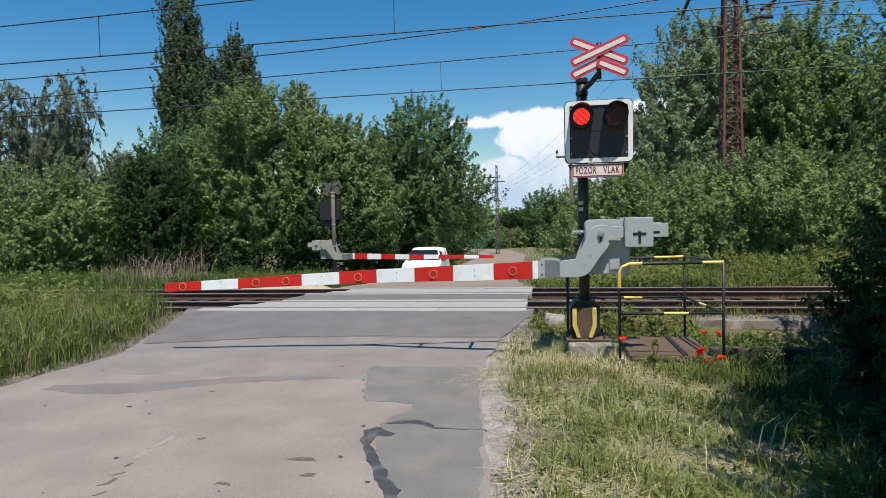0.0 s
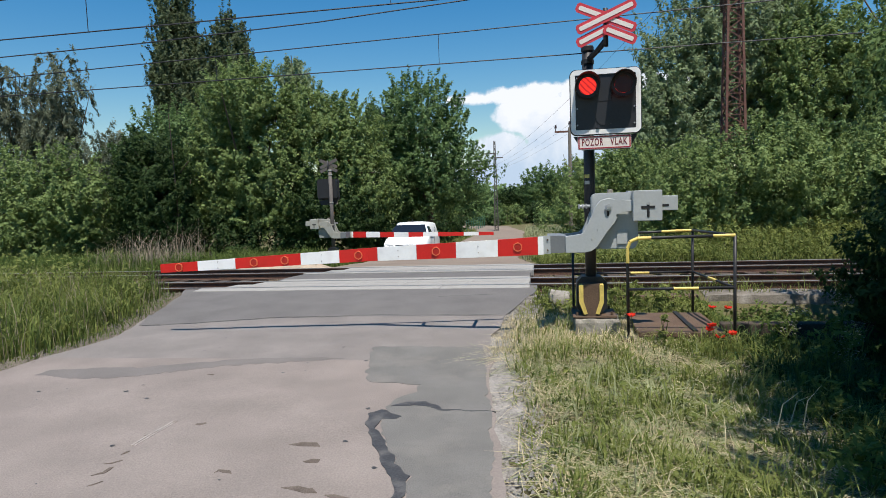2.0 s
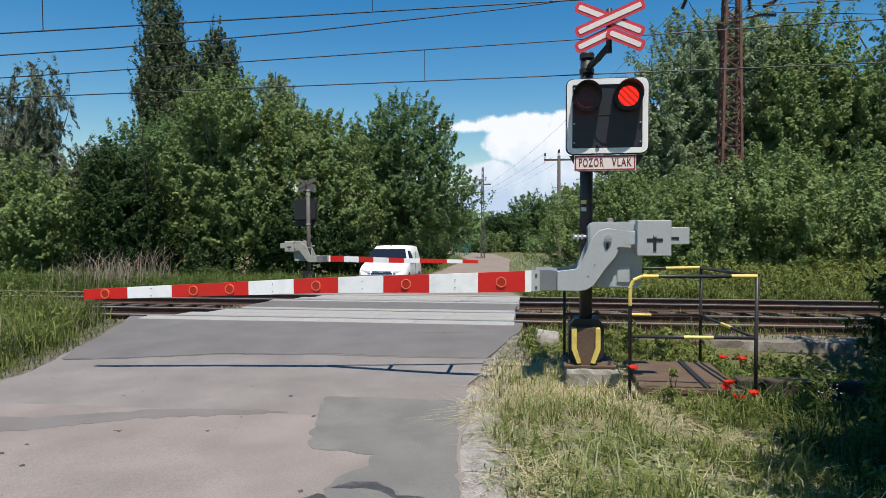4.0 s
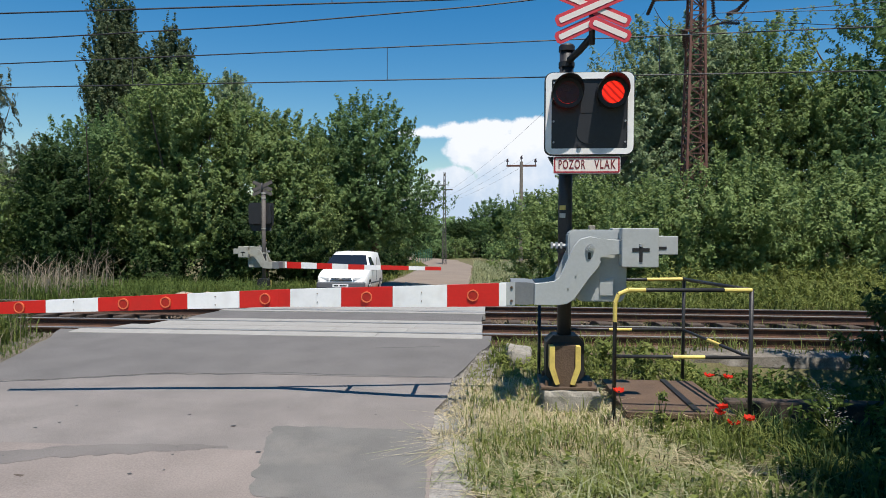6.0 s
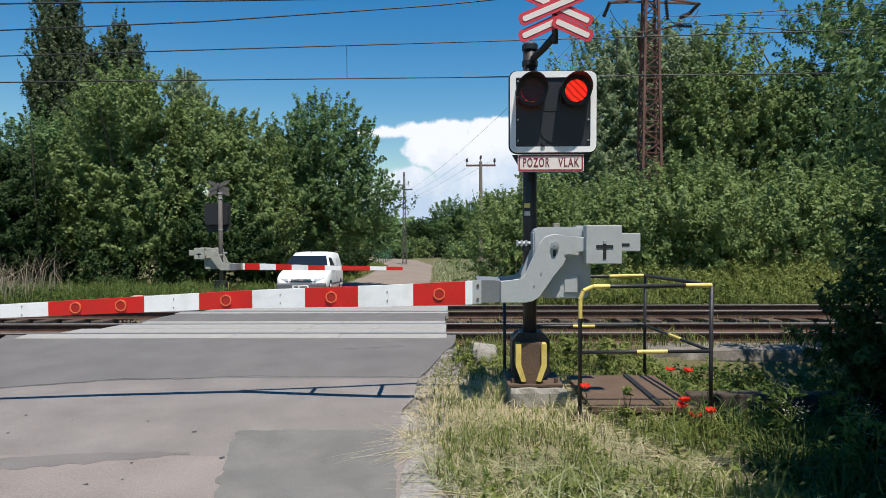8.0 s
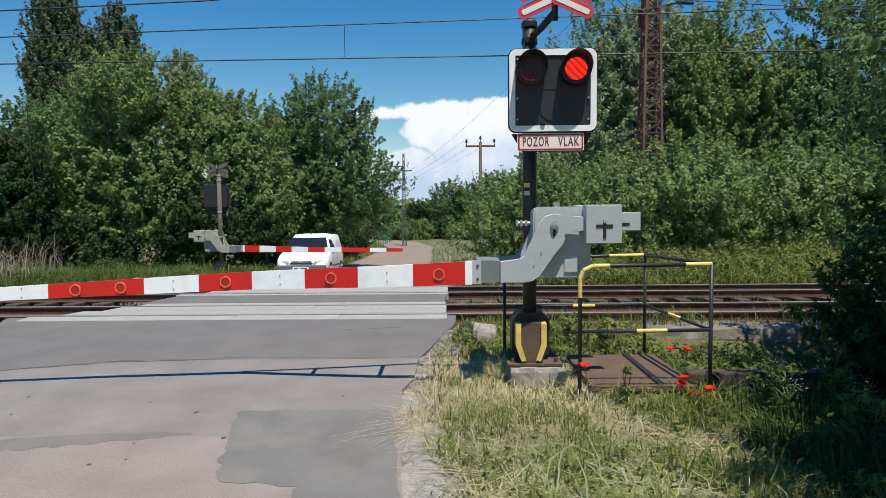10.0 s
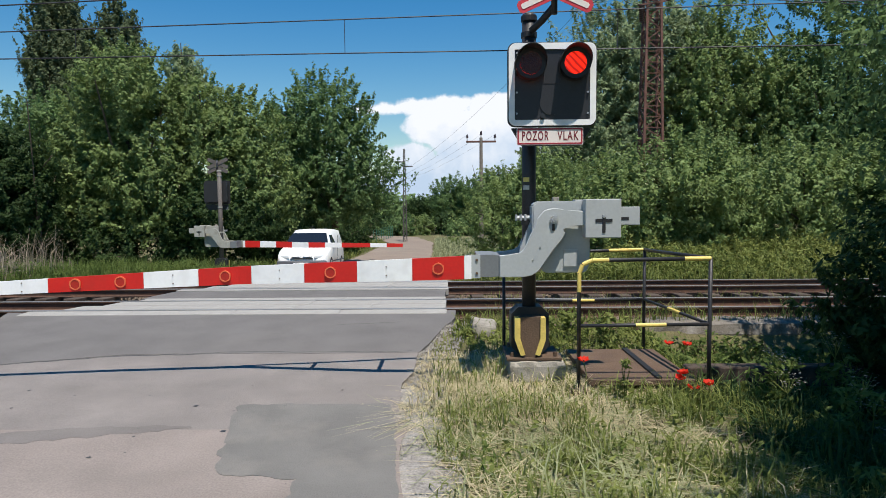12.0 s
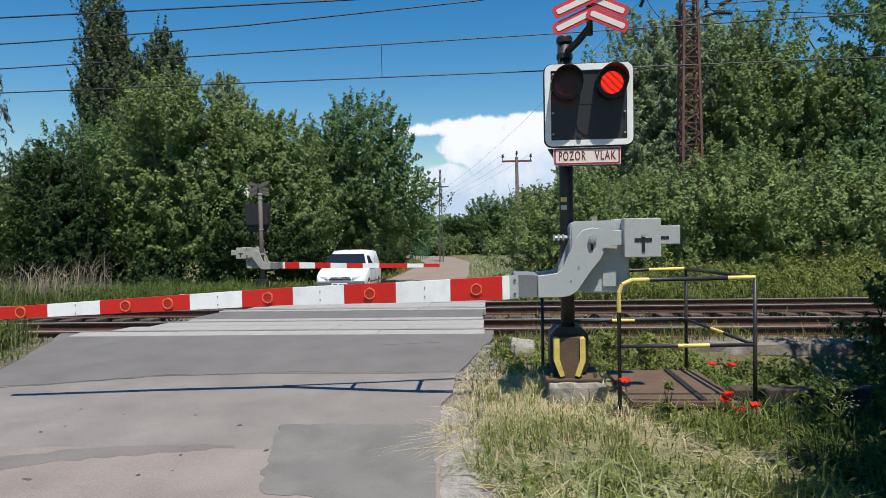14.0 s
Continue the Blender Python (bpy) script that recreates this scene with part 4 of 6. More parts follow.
def retaining_wall():
    """Old concrete edge that holds the track bed above the ditch."""
    bm = BM()
    xs = spread((3.45, 8.0, 0.12))
    rows = []
    for x in xs:
        c = lambda q: 0.045 * noise.noise((x * 3.1, q * 3.0, 2)) + 0.02 * noise.noise((x * 11, q * 9, 5))
        rows.append([bm.verts.new(p) for p in ((x, 11.86 + c(1), -0.75), (x, 11.87 + c(2), -0.30), (x, 11.85 + c(3), -0.08), (x, 11.88 + c(4), 0.05 + c(5)), (x, 12.02, 0.075 + c(6)), (x, 12.30, 0.08 + c(7)), (x, 12.30, -0.75))])
    for a, b in zip(rows, rows[1:]):
        for k in range(7):
            bm.faces.new((a[k], a[(k + 1) % 7], b[(k + 1) % 7], b[k]))
    bm.faces.new(rows[0])
    bm.faces.new(rows[-1][::-1])
    tagged(part("retaining_wall", bm, "old_wall"), "crumbling pale concrete edge wall beside the track", "retaining wall", kind="structure")


retaining_wall()


# ---- lattice pylon, poles and wires ----
def lattice(name, x, y, z0, z1, w0, w1, step, material, label, category):
    root = thing(name, (x, y, z0), label, category)
    legs = []
    for sx in (-1, 1):
        for sy in (-1, 1):
            a, b = Vector((x + sx * w0 / 2, y + sy * w0 / 2, z0)), Vector((x + sx * w1 / 2, y + sy * w1 / 2, z1))
            bm = BM()
            tube(bm, [a, b], 0.055 if w0 > 0.5 else 0.04, n=4)
            part("leg", bm, material, root)
            legs.append((a, b))
    bm = BM()
    k = max(1, round((z1 - z0) / step))
    for i in range(k):
        f0, f1 = i / k, (i + 1) / k
        for p, q in ((0, 1), (1, 3), (3, 2), (2, 0)):
            a0, b0 = legs[p][0].lerp(legs[p][1], f0), legs[q][0].lerp(legs[q][1], f0)
            a1, b1 = legs[p][0].lerp(legs[p][1], f1), legs[q][0].lerp(legs[q][1], f1)
            tube(bm, [a0, b1] if i % 2 else [b0, a1], 0.026, n=4, caps=False)
            tube(bm, [a0, b0], 0.02, n=4, caps=False)
    part("bracing", bm, material, root, "crossed lattice bars")
    return root


PX, PY = 7.5, 25.0
pylon = lattice("pylon", PX, PY, level(25) - 0.2, 11.2, 0.78, 0.36, 0.36, "iron", "rust-red lattice steel pylon with crossarms and insulators", "pylon")


def insulator(parent, a, b):
    a, b = Vector(a), Vector(b)
    bm = BM()
    tube(bm, [a, b], 0.02, n=6)
    k = max(3, round((b - a).length / 0.08))
    for i in range(k):
        c = a.lerp(b, (i + 0.5) / k)
        d = (b - a).normalized() * 0.02
        tube(bm, [c - d, c + d], 0.075, 0.045, n=8)
    part("insulator", bm, "ceramic", parent, "dark ribbed porcelain")


for z, x0, x1 in ((9.45, -1.45, 1.70), (10.9, -1.2, 1.2)):
    bm = BM()
    for dy in (-0.25, 0.25):
        tube(bm, [(PX + x0, PY, z + 0.02), (PX, PY + dy, z + 0.12), (PX + x1, PY, z - 0.05)], 0.04, n=4)
    part("crossarm", bm, "iron", pylon)
insulator(pylon, (PX - 1.4, PY - 0.05, 9.45), (PX - 1.62, PY - 0.1, 8.95))
insulator(pylon, (PX + 0.42, PY - 0.3, 9.5), (PX + 0.48, PY - 0.32, 8.75))
insulator(pylon, (PX + 1.65, PY, 9.42), (PX + 1.30, PY - 0.05, 9.05))
insulator(pylon, (PX + 1.30, PY - 0.05, 9.05), (PX + 0.9, PY - 0.3, 8.85))
insulator(pylon, (PX - 0.48, PY - 0.3, 8.35), (PX - 0.48, PY - 0.4, 7.75))
insulator(pylon, (PX + 0.75, PY - 0.2, 8.62), (PX + 1.35, PY - 0.2, 8.58))
bm = BM()
tube(bm, [(PX - 0.55, PY - 0.25, 8.36), (PX + 0.2, PY - 0.25, 8.46), (PX + 0.85, PY - 0.2, 8.62)], 0.035, n=4)
part("lower_arm", bm, "iron", pylon)
for dx in (-0.75, 0.0, 0.35):
    insulator(pylon, (PX + dx, PY - 0.05, 9.60), (PX + dx, PY - 0.05, 9.95))


def wire(points, r, label="thin black overhead wire", sag=0.0, name="overhead_wire"):
    pts = []
    for a, b in zip(points, points[1:]):
        a, b = Vector(a), Vector(b)
        for i in range(12):
            f = i / 12
            p = a.lerp(b, f)
            p.z -= sag * 4 * f * (1 - f)
            pts.append(p)
    pts.append(Vector(points[-1]))
    bm = BM()
    tube(bm, pts, r * 1.05, n=5)
    return tagged(part(name, bm, "wire"), label, "overhead wire", "overhead wires")


# catenary: a contact wire and a carrying wire over each track, with droppers
def catenary_pair():
    for y, contact, carry, droppers in ((14.6, (5.86, 5.91), (6.80, 6.98), (-9.35, -2.2, 4.95)), (18.6, (5.39, 5.44), (6.00, 6.28), (-14.9, -8.4, -1.85, 4.7))):
        root = thing("catenary", (0, y, contact[0]), "contact wire hung by droppers from a carrying wire over the track", "catenary", "catenaries")
        xa = -9.0 if y < 15 else -12.0
        for name, (a, b) in (("contact_wire", contact), ("carrying_wire", carry)):
            g = (b - a) / (0.4 - xa)
            h = lambda x: a + g * (x - xa)
            bm = BM()
            tube(bm, [(x, y, h(x)) for x in (-60, xa, 0.4, 40)], 0.015, n=5)
            part(name, bm, "wire", root)
            if name == "contact_wire":
                ga, gg = a, g
        g2 = (carry[1] - carry[0]) / (0.4 - xa)
        for x in droppers:
            bm = BM()
            tube(bm, [(x, y, ga + gg * (x - xa)), (x, y, carry[0] + g2 * (x - xa))], 0.009, n=4)
            part("dropper", bm, "wire", root)


catenary_pair()
for mx in (-57.0, 39.0):
    for my, mz in ((12.0, 8.2), (20.4, 9.6)):
        post = thing("catenary_mast", (mx, my, level(my)), "grey steel mast carrying the overhead wires", "catenary mast", "catenary masts")
        bm = BM()
        tube(bm, [(mx, my, level(my) - 0.4), (mx, my, mz)], 0.14, 0.10, n=10)
        part("pole", bm, "steel", post)
        bm = BM()
        for dz in (-0.5, -1.9):
            tube(bm, [(mx, my, mz + dz), (mx, 14.6 if my < 15 else 18.6, mz + dz - 0.1)], 0.03, n=6)
        part("bracket_arm", bm, "steel", post)
wire([(-57, 20.3, 5.2), (-15.4, 18, 6.38), (-10.3, 18, 6.46), (-5, 18, 6.64), (0.4, 18, 6.97), (3.7, 18, 7.27), (39, 20.3, 9.5)], 0.016)
wire([(PX + 0.9, PY - 0.3, 8.85), (30, 23, 9.6)], 0.014)
wire([(PX + 0.5, PY - 0.3, 8.9), (30, 24, 8.7)], 0.012)
wire([(PX + 0.5, PY - 0.3, 8.7), (30, 25, 7.9)], 0.012, sag=0.2)
wire([(PX - 1.62, PY - 0.1, 9.15), (-3.0, 60, 5.4)], 0.006, sag=0.5)
wire([(PX - 1.4, PY - 0.1, 9.2), (PX - 0.6, PY - 0.3, 8.4), (PX + 0.4, PY - 0.3, 8.9)], 0.012, sag=0.25)
wire([(PX + 1.6, PY - 0.1, 9.2), (PX + 1.1, PY - 0.2, 8.7), (PX + 0.5, PY - 0.3, 8.85)], 0.012, sag=0.15)


def wooden_pole(x, y, top):
    root = thing("utility_pole", (x, y, level(y)), "weathered wooden utility pole with three insulators on a crossarm", "utility pole")
    bm = BM()
    tube(bm, [(x, y, level(y) - 0.3), (x, y, top)], 0.16, 0.11, n=10)
    part("pole", bm, "wood", root)
    bm = BM()
    box(bm, x - 1.05, x + 1.05, y - 0.06, y + 0.06, top - 0.35, top - 0.22, 0.01)
    part("crossarm", bm, "iron", root)
    for dx in (-0.98, 0.0, 0.98):
        z = top - 0.22 if dx else top
        bm = BM()
        tube(bm, [(x + dx, y, z), (x + dx, y, z + 0.25), (x + dx + 0.05, y, z + 0.45)], 0.03, n=5)
        tube(bm, [(x + dx, y, z + 0.2), (x + dx, y, z + 0.42)], 0.10, 0.05, n=8)
        part("insulator", bm, "ceramic", root)


wooden_pole(2.75, 48.0, 6.55)
for dx in (-0.98, 0, 0.98):
    wire([(2.75 + dx, 48, 6.75), (-8 + dx, 95, 5.5)], 0.006, sag=0.5)
far_pylon = lattice("lattice_mast", -3.6, 60.0, -1.6, 6.9, 0.34, 0.12, 0.5, "far_mast", "slim far lattice power mast with short crossarms", "power mast")
for z, a, b in ((5.75, -0.95, 0.1), (5.35, -0.1, 0.75), (4.6, -0.6, 0.1)):
    bm = BM()
    box(bm, -3.6 + a, -3.6 + b, 59.95, 60.05, z - 0.05, z + 0.05)
    part("crossarm", bm, "far_mast", far_pylon)


def mesh_fence():
    root = thing("fence", (-6.2, 58, level(58)), "green wire mesh fence beside the far road", "fence")
    for k in range(9):
        x, y = -6.2 + k * 0.08, 58 + k * 1.3
        bm = BM()
        tube(bm, [(x, y, level(y) - 0.2), (x, y, level(y) + 1.2)], 0.035, n=6)
        part("post", bm, "fence_green", root)
    for z in (0.15, 0.4, 0.65, 0.9, 1.15):
        bm = BM()
        tube(bm, [(-6.2, 58, level(58) + z), (-5.56, 68.4, level(68.4) + z)], 0.015, n=4)
        part("line_wire", bm, "fence_green", root)


mesh_fence()


# ---- white van ----
def van():
    root = thing("van", (0, 0, 0), "small white panel van with grey bumper waiting at the far barrier", "van")
    L = 4.1
    bm = BM()
    # body as lofted sections along its length; front at y = 0, seen from -y
    stations = ((0.00, 0.72, 0.30, 0.62, 0.60), (0.12, 0.80, 0.26, 0.78, 0.70), (0.55, 0.84, 0.25, 0.92, 0.74), (0.98, 0.845, 0.25, 1.02, 0.76), (1.62, 0.85, 0.25, 1.58, 0.60), (1.80, 0.85, 0.25, 1.67, 0.58), (2.3, 0.85, 0.25, 1.75, 0.62), (3.0, 0.85, 0.25, 1.77, 0.64), (4.0, 0.85, 0.27, 1.74, 0.66), (4.1, 0.82, 0.32, 1.66, 0.62))
    rings = []
    for y, w, lo, hi, tw in stations:
        belt = min(hi - 0.06, 0.98)
        pts = [(-w * 0.94, lo), (-w, lo + 0.16), (-w, (lo + belt) / 2), (-w * 0.985, belt), (-(w + tw) / 2 * 0.985, (belt + hi) / 2 + 0.03), (-tw, hi - 0.03), (-tw * 0.5, hi), (tw * 0.5, hi), (tw, hi - 0.03), ((w + tw) / 2 * 0.985, (belt + hi) / 2 + 0.03), (w * 0.985, belt), (w, (lo + belt) / 2), (w, lo + 0.16), (w * 0.94, lo)]
        rings.append([bm.verts.new((x, y, z)) for x, z in pts])
    n = len(rings[0])
    for a, b in zip(rings, rings[1:]):
        for i in range(n):
            bm.faces.new((a[i], a[(i + 1) % n], b[(i + 1) % n], b[i]))
    bm.faces.new(rings[0])
    bm.faces.new(rings[-1][::-1])
    body = part("body", bm, "van_white", root, "white painted bodywork", True)
    # windscreen, lying on the slope between bonnet and roof
    bm = BM()
    q = [(-0.73, 1.005, 1.075), (0.73, 1.005, 1.075), (0.575, 1.57, 1.565), (-0.575, 1.57, 1.565)]
    front = [bm.verts.new((x, y - 0.02, z + 0.012)) for x, y, z in q]
    back = [bm.verts.new((x, y + 0.02, z - 0.02)) for x, y, z in q]
    bm.faces.new(front)
    bm.faces.new(back[::-1])
    for i in range(4):
        bm.faces.new((front[i], front[(i + 1) % 4], back[(i + 1) % 4], back[i]))
    part("windscreen", bm, "dark_glass", root, "dark windscreen")
    for s in (-1, 1):
        bm = BM()
        a = [(1.15, 1.02), (2.15, 1.02), (2.12, 1.50), (1.72, 1.50)]
        v0 = [bm.verts.new((s * (0.862 - 0.22 * (z - 0.98) / 0.6), y, z)) for y, z in a]
        v1 = [bm.verts.new((s * (0.80 - 0.22 * (z - 0.98) / 0.6), y, z)) for y, z in a]
        bm.faces.new(v0)
        bm.faces.new(v1[::-1])
        for i in range(4):
            bm.faces.new((v0[i], v0[(i + 1) % 4], v1[(i + 1) % 4], v1[i]))
        door = part("side_window", bm, "dark_glass", root, "dark side window")
        bm = BM()
        box(bm, s * 0.86, s * 1.02, 1.22, 1.32, 1.02, 1.18, 0.02)
        part("wing_mirror", bm, "bumper", root)
        bm = BM()
        box(bm, s * 0.40, s * 0.74, -0.035, 0.12, 0.575, 0.70, 0.03)
        for v in bm.verts:
            v.co.y += 0.35 * max(0.0, abs(v.co.x) - 0.45)
            v.co.z += 0.10 * (abs(v.co.x) - 0.40)
        part("headlight", bm, "headlight", root, "clear rectangular headlight")
        bm = BM()
        box(bm, s * 0.845, s * 0.862, 0.95, 3.95, 0.44, 0.50, 0.006)
        part("side_moulding", bm, "bumper", root)
        bm = BM()
        box(bm, s * 0.848, s * 0.858, 2.26, 2.275, 0.5, 1.5, 0.002)
        part("door_seam", bm, "bumper", root)
    bm = BM()
    box(bm, -0.80, 0.80, -0.10, 0.10, 0.27, 0.525, 0.05)
    bumper = part("bumper", bm, "bumper", root, "unpainted grey bumper")
    bm = BM()
    box(bm, -0.26, 0.26, -0.116, -0.098, 0.335, 0.445, 0.004)
    plate = part("number_plate", bm, "white", bumper)
    for a, b in ((-0.21, -0.07), (-0.02, 0.21)):
        bm = BM()
        box(bm, a, b, -0.122, -0.114, 0.365, 0.415, 0.002)
        part("plate_bar", bm, "black", bumper)
    bm = BM()
    slab(bm, rounded(-0.37, 0.37, 0.580, 0.612, 0.012, 3), -0.030, 0.05)
    slab(bm, rounded(-0.33, 0.33, 0.645, 0.672, 0.012, 3), -0.020, 0.05)
    part("grille", bm, "black", root, "narrow dark grille")
    bm = BM()
    tube(bm, [(-0.05, -0.036, 0.63), (0.05, -0.036, 0.63)], 0.03, n=6)
    part("badge", bm, "steel", root)
    bm = BM()
    tube(bm, [(-0.62, 0.99, 1.06), (0.05, 1.06, 1.12)], 0.012, n=5)
    tube(bm, [(0.10, 0.99, 1.06), (0.66, 1.06, 1.12)], 0.012, n=5)
    part("wiper", bm, "black", root)
    bm = BM()
    tube(bm, [(0, 2.0, 1.72), (0, 2.05, 1.86)], 0.012, n=5)
    part("aerial", bm, "black", root)
    wheels = []
    for y in (0.78, 3.32):
        for s in (-1, 1):
            bm = BM()
            tube(bm, [(-0.09, 0, 0), (-0.075, 0, 0), (0.075, 0, 0), (0.09, 0, 0)], 0.295, n=24)
            w = part("wheel", bm, "tyre", root, "black tyre on a steel rim")
            bm = BM()
            tube(bm, [(s * 0.085, 0, 0), (s * 0.098, 0, 0)], 0.185, n=16)
            for k in range(5):
                a = k * 2 * math.pi / 5
                tube(bm, [(s * 0.09, 0.06 * math.cos(a), 0.06 * math.sin(a)), (s * 0.104, 0.15 * math.cos(a), 0.15 * math.sin(a))], 0.02, n=4)
            part("rim", bm, "steel", w)
            w.matrix_basis = pose(s * 0.84, y, 0.295)
            wheels.append((w, s * 0.84, y))
    return root, wheels


van_root, van_wheels = van()
VAN_SIZE = Matrix.Diagonal((1.09, 1.0, 0.94, 1.0))
for ob in van_root.children:
    if not ob.name.startswith("wheel"):
        for sub in (ob, *ob.children):
            sub.data.transform(VAN_SIZE)


# ---- trees, bushes, grass ----
def leaf_cloud(clumps, per_clump, size, rng, long=1.0, droop=0.0, corners=3):
    """Leaves about clump centres (x, y, z, radius, outward direction, and the shoot along which they taper), facing mostly out and up."""
    c = np.repeat(np.asarray(clumps, float), per_clump, axis=0)
    k = len(c)
    d = rng.normal(size=(k, 3))
    d /= np.linalg.norm(d, axis=1)[:, None]
    spread_r = c[:, 3] * rng.random(k) ** 0.5
    pos = c[:, :3].copy()
    if c.shape[1] > 7:
        u = rng.random(k) ** 0.85
        spread_r = spread_r * (1.0 - 0.72 * u)
        pos += c[:, 7:10] * (u - 0.65)[:, None]
    pos += d * spread_r[:, None] * np.array([1, 1, 0.8])
    nrm = d * 0.35 + c[:, 4:7] * 0.75 + rng.normal(size=(k, 3)) * 0.48 + np.array([0, 0, 0.35])
    nrm /= np.linalg.norm(nrm, axis=1)[:, None]
    axis = rng.normal(size=(k, 3)) + np.array([0, 0, -droop])
    axis -= nrm * (axis * nrm).sum(1)[:, None]
    axis /= np.linalg.norm(axis, axis=1)[:, None]
    side = np.cross(nrm, axis)
    s = size * (0.6 + 0.8 * rng.random(k))[:, None]
    verts = np.empty((k, corners, 3))
    if corners == 3:
        verts[:, 0] = pos + side * s * 0.40 - axis * s * 0.30 * long
        verts[:, 1] = pos + axis * s * 0.75 * long
        verts[:, 2] = pos - side * s * 0.40 - axis * s * 0.30 * long
    else:
        verts[:, 0] = pos - axis * s * long * 0.5
        verts[:, 1] = pos + side * s * 0.32 + nrm * s * 0.08
        verts[:, 2] = pos + axis * s * long * 0.5
        verts[:, 3] = pos - side * s * 0.32 + nrm * s * 0.08
    return verts.reshape(-1, 3)


def quads(name, verts, material, parent=None, label="", corners=4):
    me = bpy.data.meshes.new(name)
    k = len(verts) // corners
    me.vertices.add(len(verts))
    me.vertices.foreach_set("co", np.ascontiguousarray(verts, dtype=np.float32).ravel())
    me.loops.add(corners * k)
    me.loops.foreach_set("vertex_index", np.arange(corners * k, dtype=np.int32))
    me.polygons.add(k)
    me.polygons.foreach_set("loop_start", np.arange(0, corners * k, corners, dtype=np.int32))
    me.update()
    me.validate()
    me.materials.append(M[material])
    return hang(name, me, parent, label)


def crown_clumps(rng, lobes, count, radius, shoot, rise):
    """Clump centres, mostly near the broken skin of a set of lobes (x, y, z, rx, ry, rz)."""
    vol = np.array([l[3] * l[5] + l[4] * l[5] for l in lobes], float)
    out = []
    pick = rng.choice(len(lobes), size=count, p=vol / vol.sum())
    for i in pick:
        x, y, z, rx, ry, rz = lobes[i]
        d = rng.normal(size=3)
        d /= np.linalg.norm(d)
        r = 0.58 + 0.46 * rng.random() ** 0.55
        n1 = noise.noise((d[0] * 2.4 + x, d[1] * 2.4 + y, d[2] * 2.4 + z))
        n2 = noise.noise((d[0] * 5.5 + x, d[1] * 5.5 + y, d[2] * 5.5 + z))
        if r > 0.75 and n2 < -0.16:
            r *= 0.78
        p = np.array([x, y, z]) + d * np.array([rx, ry, rz]) * r * (1 + 0.30 * n1 + 0.12 * n2)
        o = d / np.array([rx, ry, rz])
        o /= np.linalg.norm(o)
        w = o * (1 - abs(rise)) + np.array([0, 0, rise]) + rng.normal(size=3) * 0.22
        w *= shoot * (0.5 + rng.random()) / np.linalg.norm(w)
        out.append((*p, radius * (0.6 + 0.8 * rng.random()), *o, *w))
    return out


def tree(name, x, y, lobes, count, per, size, material, label, seed, trunk=0.18, long=1.0, droop=0.0, category="tree", radius=0.6, limbs=7, sprays=0, group="", shoot=1.0, rise=0.45):
    rng = np.random.default_rng(seed)
    count, per, size, radius, shoot = int(count * 1.8), int(per * 0.54), size * 0.73, radius * 0.52, shoot * radius * 1.7
    base = ground_z(x, y)
    root = thing(name, (x, y, base), label, category, group)
    top = max(l[2] for l in lobes)
    bm = BM()
    tube(bm, [(x, y, base - 0.3), (x + 0.1, y, base + (top - base) * 0.4), (x - 0.05, y + 0.05, top)], trunk, trunk * 0.3, n=8)
    for k in range(limbs):
        lx, ly, lz, rx, ry, rz = lobes[k % len(lobes)]
        f = 0.2 + 0.6 * rng.random()
        s = Vector((x, y, base + (top - base) * f))
        e = Vector((lx + rng.normal() * rx * 0.5, ly + rng.normal() * ry * 0.5, lz + abs(rng.normal()) * rz * 0.5))
        tube(bm, [s, s.lerp(e, 0.5) + Vector((0, 0, 0.2)), e], trunk * 0.4, 0.02, n=5)
    part("trunk", bm, "bark", root, "trunk with limbs")
    clumps = crown_clumps(rng, lobes, count, radius, shoot, rise)
    if sprays:
        # thin upright sprays that break the outline
        extra = []
        for k in range(sprays):
            lx, ly, lz, rx, ry, rz = lobes[rng.integers(len(lobes))]
            a = rng.random() * 6.283
            r = rng.random() ** 0.5
            bx, by = lx + rx * r * math.cos(a), ly + ry * r * math.sin(a)
            bz = lz + rz * math.sqrt(max(0, 1 - r * r))
            lift = 0.5 + 0.5 * rng.random()
            extra.append((bx, by, bz, radius * 0.75, math.cos(a) * 0.6, math.sin(a) * 0.6, 0.5, 0.35 * math.cos(a) * lift, 0.35 * math.sin(a) * lift, (1.1 if rise > 0 else 0.3) * lift))
        clumps += extra
    corners = 4 if y < 12 else 3
    quads("crown", leaf_cloud(clumps, per, size, rng, long, droop, corners), material, root, "crown of many small leaves", corners)
    return root


# beyond the tracks, beside the road: the big leafy trees
tree("tree", -5.4, 35.5, [(-5.8, 35.5, 4.4, 3.2, 2.4, 3.7), (-4.5, 35.4, 2.8, 2.9, 2.0, 2.2), (-6.0, 35.5, 6.3, 2.5, 1.9, 2.2), (-7.8, 35.0, 3.4, 2.2, 2.0, 3.2)], 620, 110, 0.17, "leaf", "broad dark green leafy tree beside the road", 1, 0.25, sprays=70)
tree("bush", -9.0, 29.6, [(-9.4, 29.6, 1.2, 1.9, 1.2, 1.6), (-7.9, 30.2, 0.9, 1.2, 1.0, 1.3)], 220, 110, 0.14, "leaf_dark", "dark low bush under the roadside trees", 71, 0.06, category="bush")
tree("tree", -9.8, 31.5, [(-9.8, 31.5, 3.6, 2.6, 2.4, 3.2), (-8.5, 31, 2.2, 2.4, 2.0, 2.4), (-10.6, 31.5, 5.8, 1.6, 1.6, 1.8), (-8.9, 31.7, 5.0, 1.8, 1.6, 2.0)], 620, 110, 0.16, "leaf_warm", "light green bushy tree in a roadside thicket", 2, 0.2, sprays=60)
